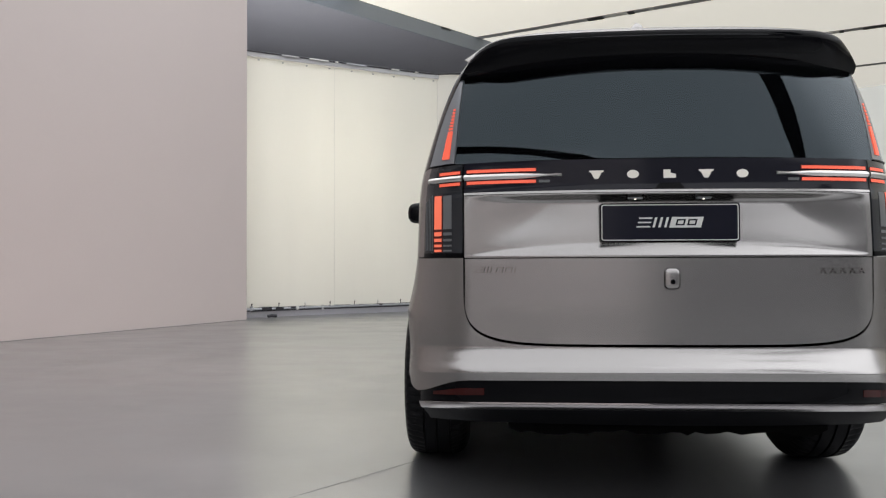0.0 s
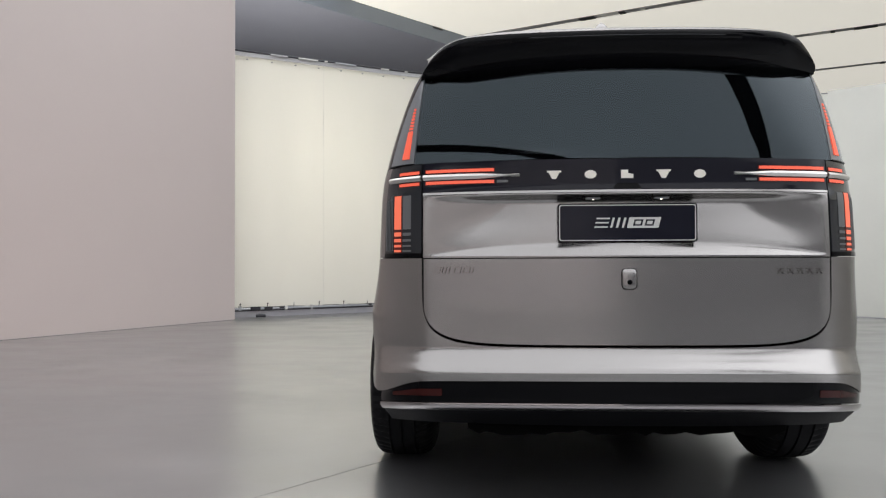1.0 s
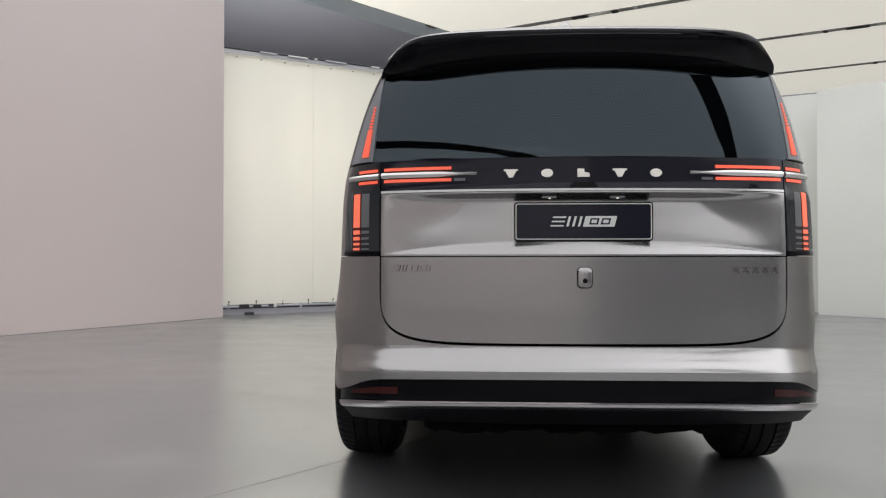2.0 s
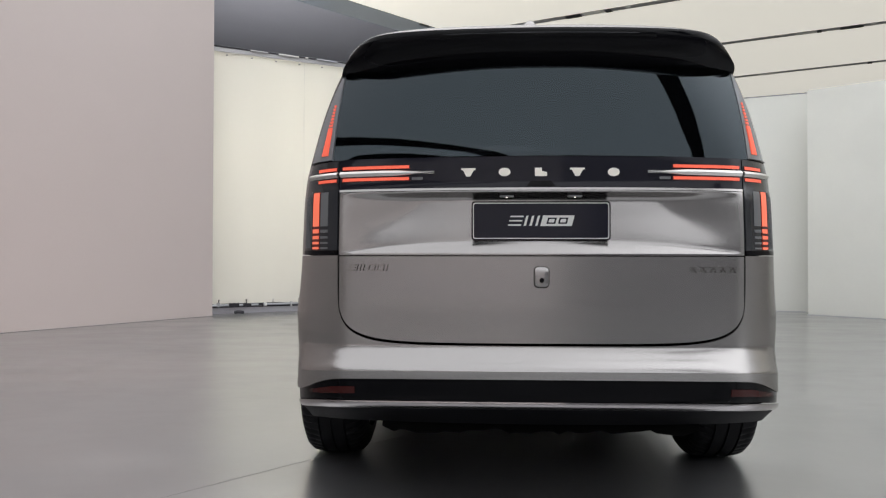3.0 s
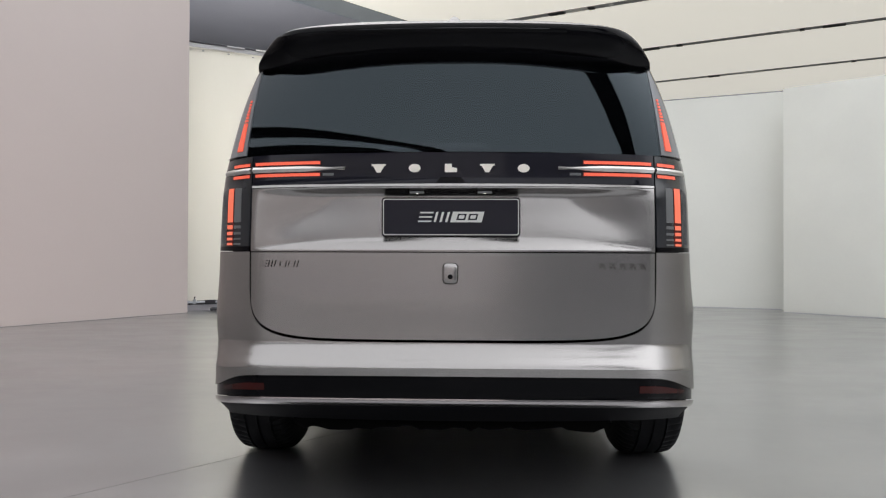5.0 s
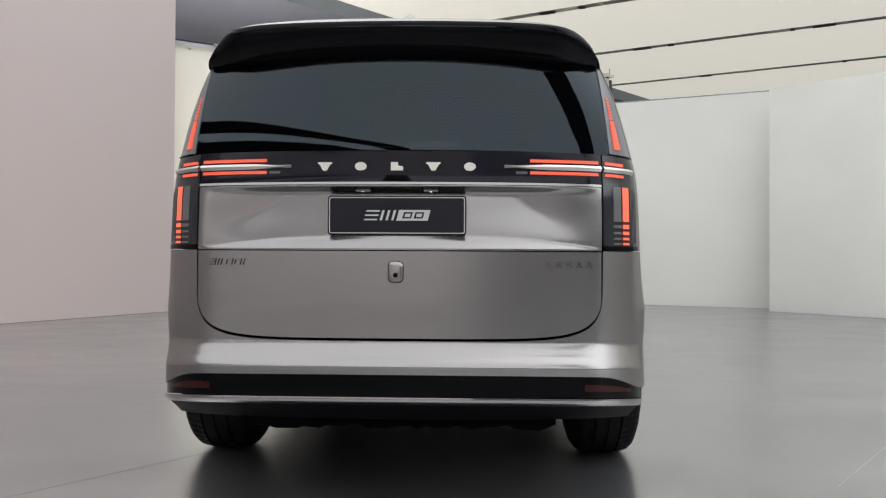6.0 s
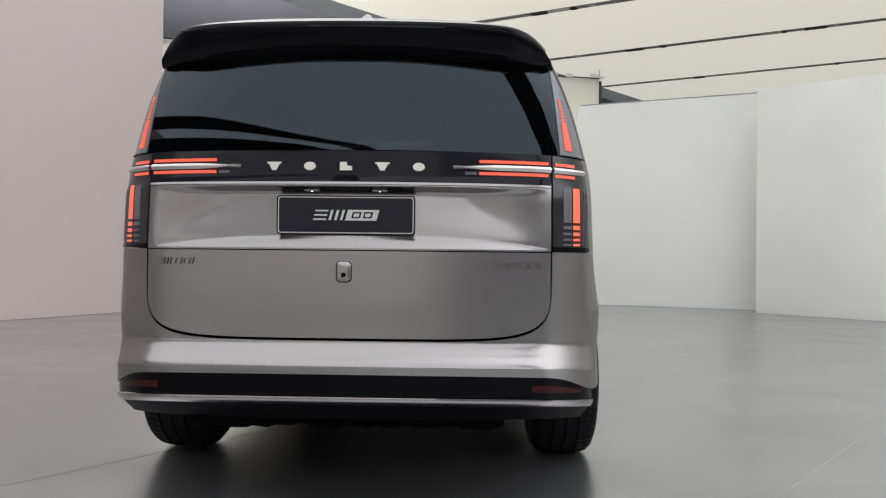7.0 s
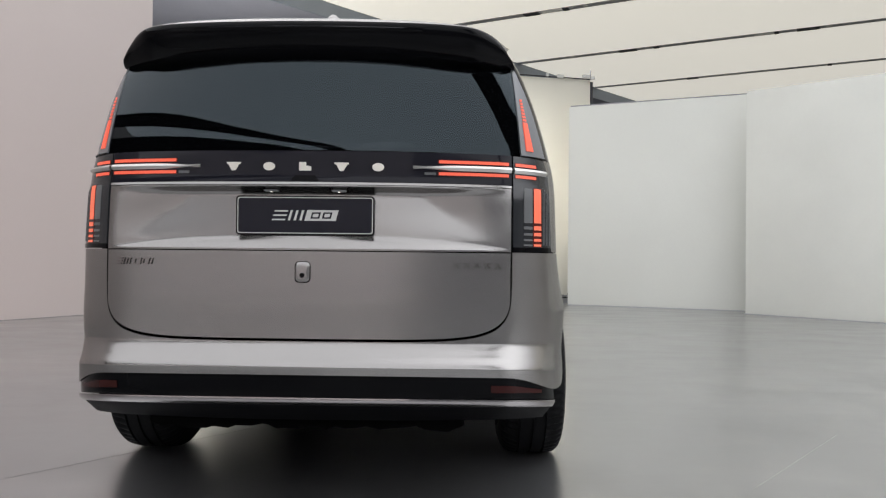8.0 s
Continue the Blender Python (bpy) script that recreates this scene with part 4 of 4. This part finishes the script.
def wheel_mesh(car, x_in, x_out, yc):
    """Tyre with grooves and shoulder blocks, rim with spokes."""
    sg = 1 if x_out > 0 else -1
    lo, wd = abs(x_in), abs(x_out) - abs(x_in)
    prof = [(0.0, .245), (.0, .285), (.012, .325), (.030, .350), (.046, .3595), (.048, .3595)]
    for k, u in enumerate((.072, .080, .120, .130, .170, .178)):
        prof += [(u - .0005, .3645 if k % 2 == 0 else .3555), (u + .0005, .3555 if k % 2 == 0 else .3645)]
    prof += [(.205, .3605), (.207, .3605), (.226, .355), (.241, .340), (.251, .314), (.255, .285), (.255, .245)]
    n = 180
    v = []
    for i in range(n):
        t = 2 * math.pi * i / n
        for u, r in prof:
            if (u < .06 or u > .19) and r > .34 and i % 3 == 0:
                r -= 0.010
            v.append((sg * (lo + wd * u / .255), yc + r * math.sin(t), HUB + r * math.cos(t)))
    m = len(prof)
    f = [(i * m + k, ((i + 1) % n) * m + k, ((i + 1) % n) * m + k + 1, i * m + k + 1) for i in range(n) for k in range(m - 1)]
    wheel = new("wheel")
    wheel.parent = car
    mesh_ob("tyre", v, f, RUBBER, wheel, "black grooved tyre", 30)
    rim = []
    prof = [(.02, .243), (.03, .232), (.22, .225), (.235, .243)]
    for i in range(48):
        t = 2 * math.pi * i / 48
        rim += [(sg * (lo + wd * u / .255), yc + r * math.sin(t), HUB + r * math.cos(t)) for u, r in prof]
    f = [(i * 4 + k, ((i + 1) % 48) * 4 + k, ((i + 1) % 48) * 4 + k + 1, i * 4 + k + 1) for i in range(48) for k in range(3)]
    mesh_ob("rim", rim, f, ALLOY, wheel, "grey alloy rim", 40)
    for k in range(10):
        a = 2 * math.pi * k / 10
        d, c = np.array((0, math.sin(a), math.cos(a))), np.array((0, math.cos(a), -math.sin(a)))
        base = np.array((0, yc, HUB))
        vv = []
        for r, h in ((.03, .018), (.232, .026)):
            for u in (.19, .215):
                for q in (-1, 1):
                    p = base + d * r + c * h * q
                    vv.append((sg * (lo + wd * u / .255), p[1], p[2]))
        mesh_ob("spoke", vv, [(0, 1, 3, 2), (4, 6, 7, 5), (0, 4, 5, 1), (2, 3, 7, 6), (0, 2, 6, 4), (1, 5, 7, 3)], ALLOY, wheel, "", 0)
    t = np.linspace(0, 2 * math.pi, 32, endpoint=False)
    vv = [(sg * (lo + .06), yc + .16 * math.sin(q), HUB + .16 * math.cos(q)) for q in t] + [(sg * (lo + .09), yc + .16 * math.sin(q), HUB + .16 * math.cos(q)) for q in t]
    mesh_ob("brake_disc", vv, [tuple(range(32)), tuple(range(32, 64))] + [(i, (i + 1) % 32, 32 + (i + 1) % 32, 32 + i) for i in range(32)], DARK_METAL_AND_SHADE, wheel, "dark brake disc", 40)


for side in (1, -1):
    for axle in (AXLE_R, AXLE_F):
        wheel_mesh(car, side * .716, side * 1.004, axle)


SEAT = material("dark_seat_leather", (0.03, 0.029, 0.028), 0.5, 0.0, 0.1, 150, 0.1)


def mirrors(car):
    for sg in (1, -1):
        v, f = [], []
        for i in range(9):
            a = -math.pi / 2 + math.pi * i / 8
            for j in range(16):
                b = 2 * math.pi * j / 16
                v.append((sg * (1.165 + .12 * math.copysign(abs(math.cos(a) * math.cos(b)) ** .6, math.cos(b))), 3.80 + .07 * math.sin(a), 1.335 + .09 * math.copysign(abs(math.cos(a) * math.sin(b)) ** .7, math.sin(b))))
        for i in range(8):
            f += [(i * 16 + j, i * 16 + (j + 1) % 16, i * 16 + 16 + (j + 1) % 16, i * 16 + 16 + j) for j in range(16)]
        m = mesh_ob("door_mirror", v, f, BLACK_GLOSS, car, "black door mirror", 60)
        box("mirror_arm", min(sg * .88, sg * 1.08), max(sg * .88, sg * 1.08), 3.77, 3.85, 1.26, 1.30, BLACK_PLASTIC, m, "mirror arm", 0.01)


mirrors(car)


def cabin(car):
    """Dark trim and the seat backs behind the tinted glass."""
    box("load_floor", -.70, .70, .30, 4.2, .46, .52, BLACK_PLASTIC, car, "dark cabin floor")
    for y, n in ((1.05, 3), (2.15, 2), (3.05, 2)):
        for k in range(n):
            x = (k - (n - 1) / 2) * (.44 if n == 3 else .78)
            w = .19 if n == 3 else .28
            seat = box("seat_back", x - w, x + w, y, y + .12, .60, 1.16, SEAT, car, "dark seat back", 0.04)
            box("headrest", x - .12, x + .12, y + .01, y + .10, 1.20, 1.38, SEAT, seat, "dark headrest", 0.03)


cabin(car)
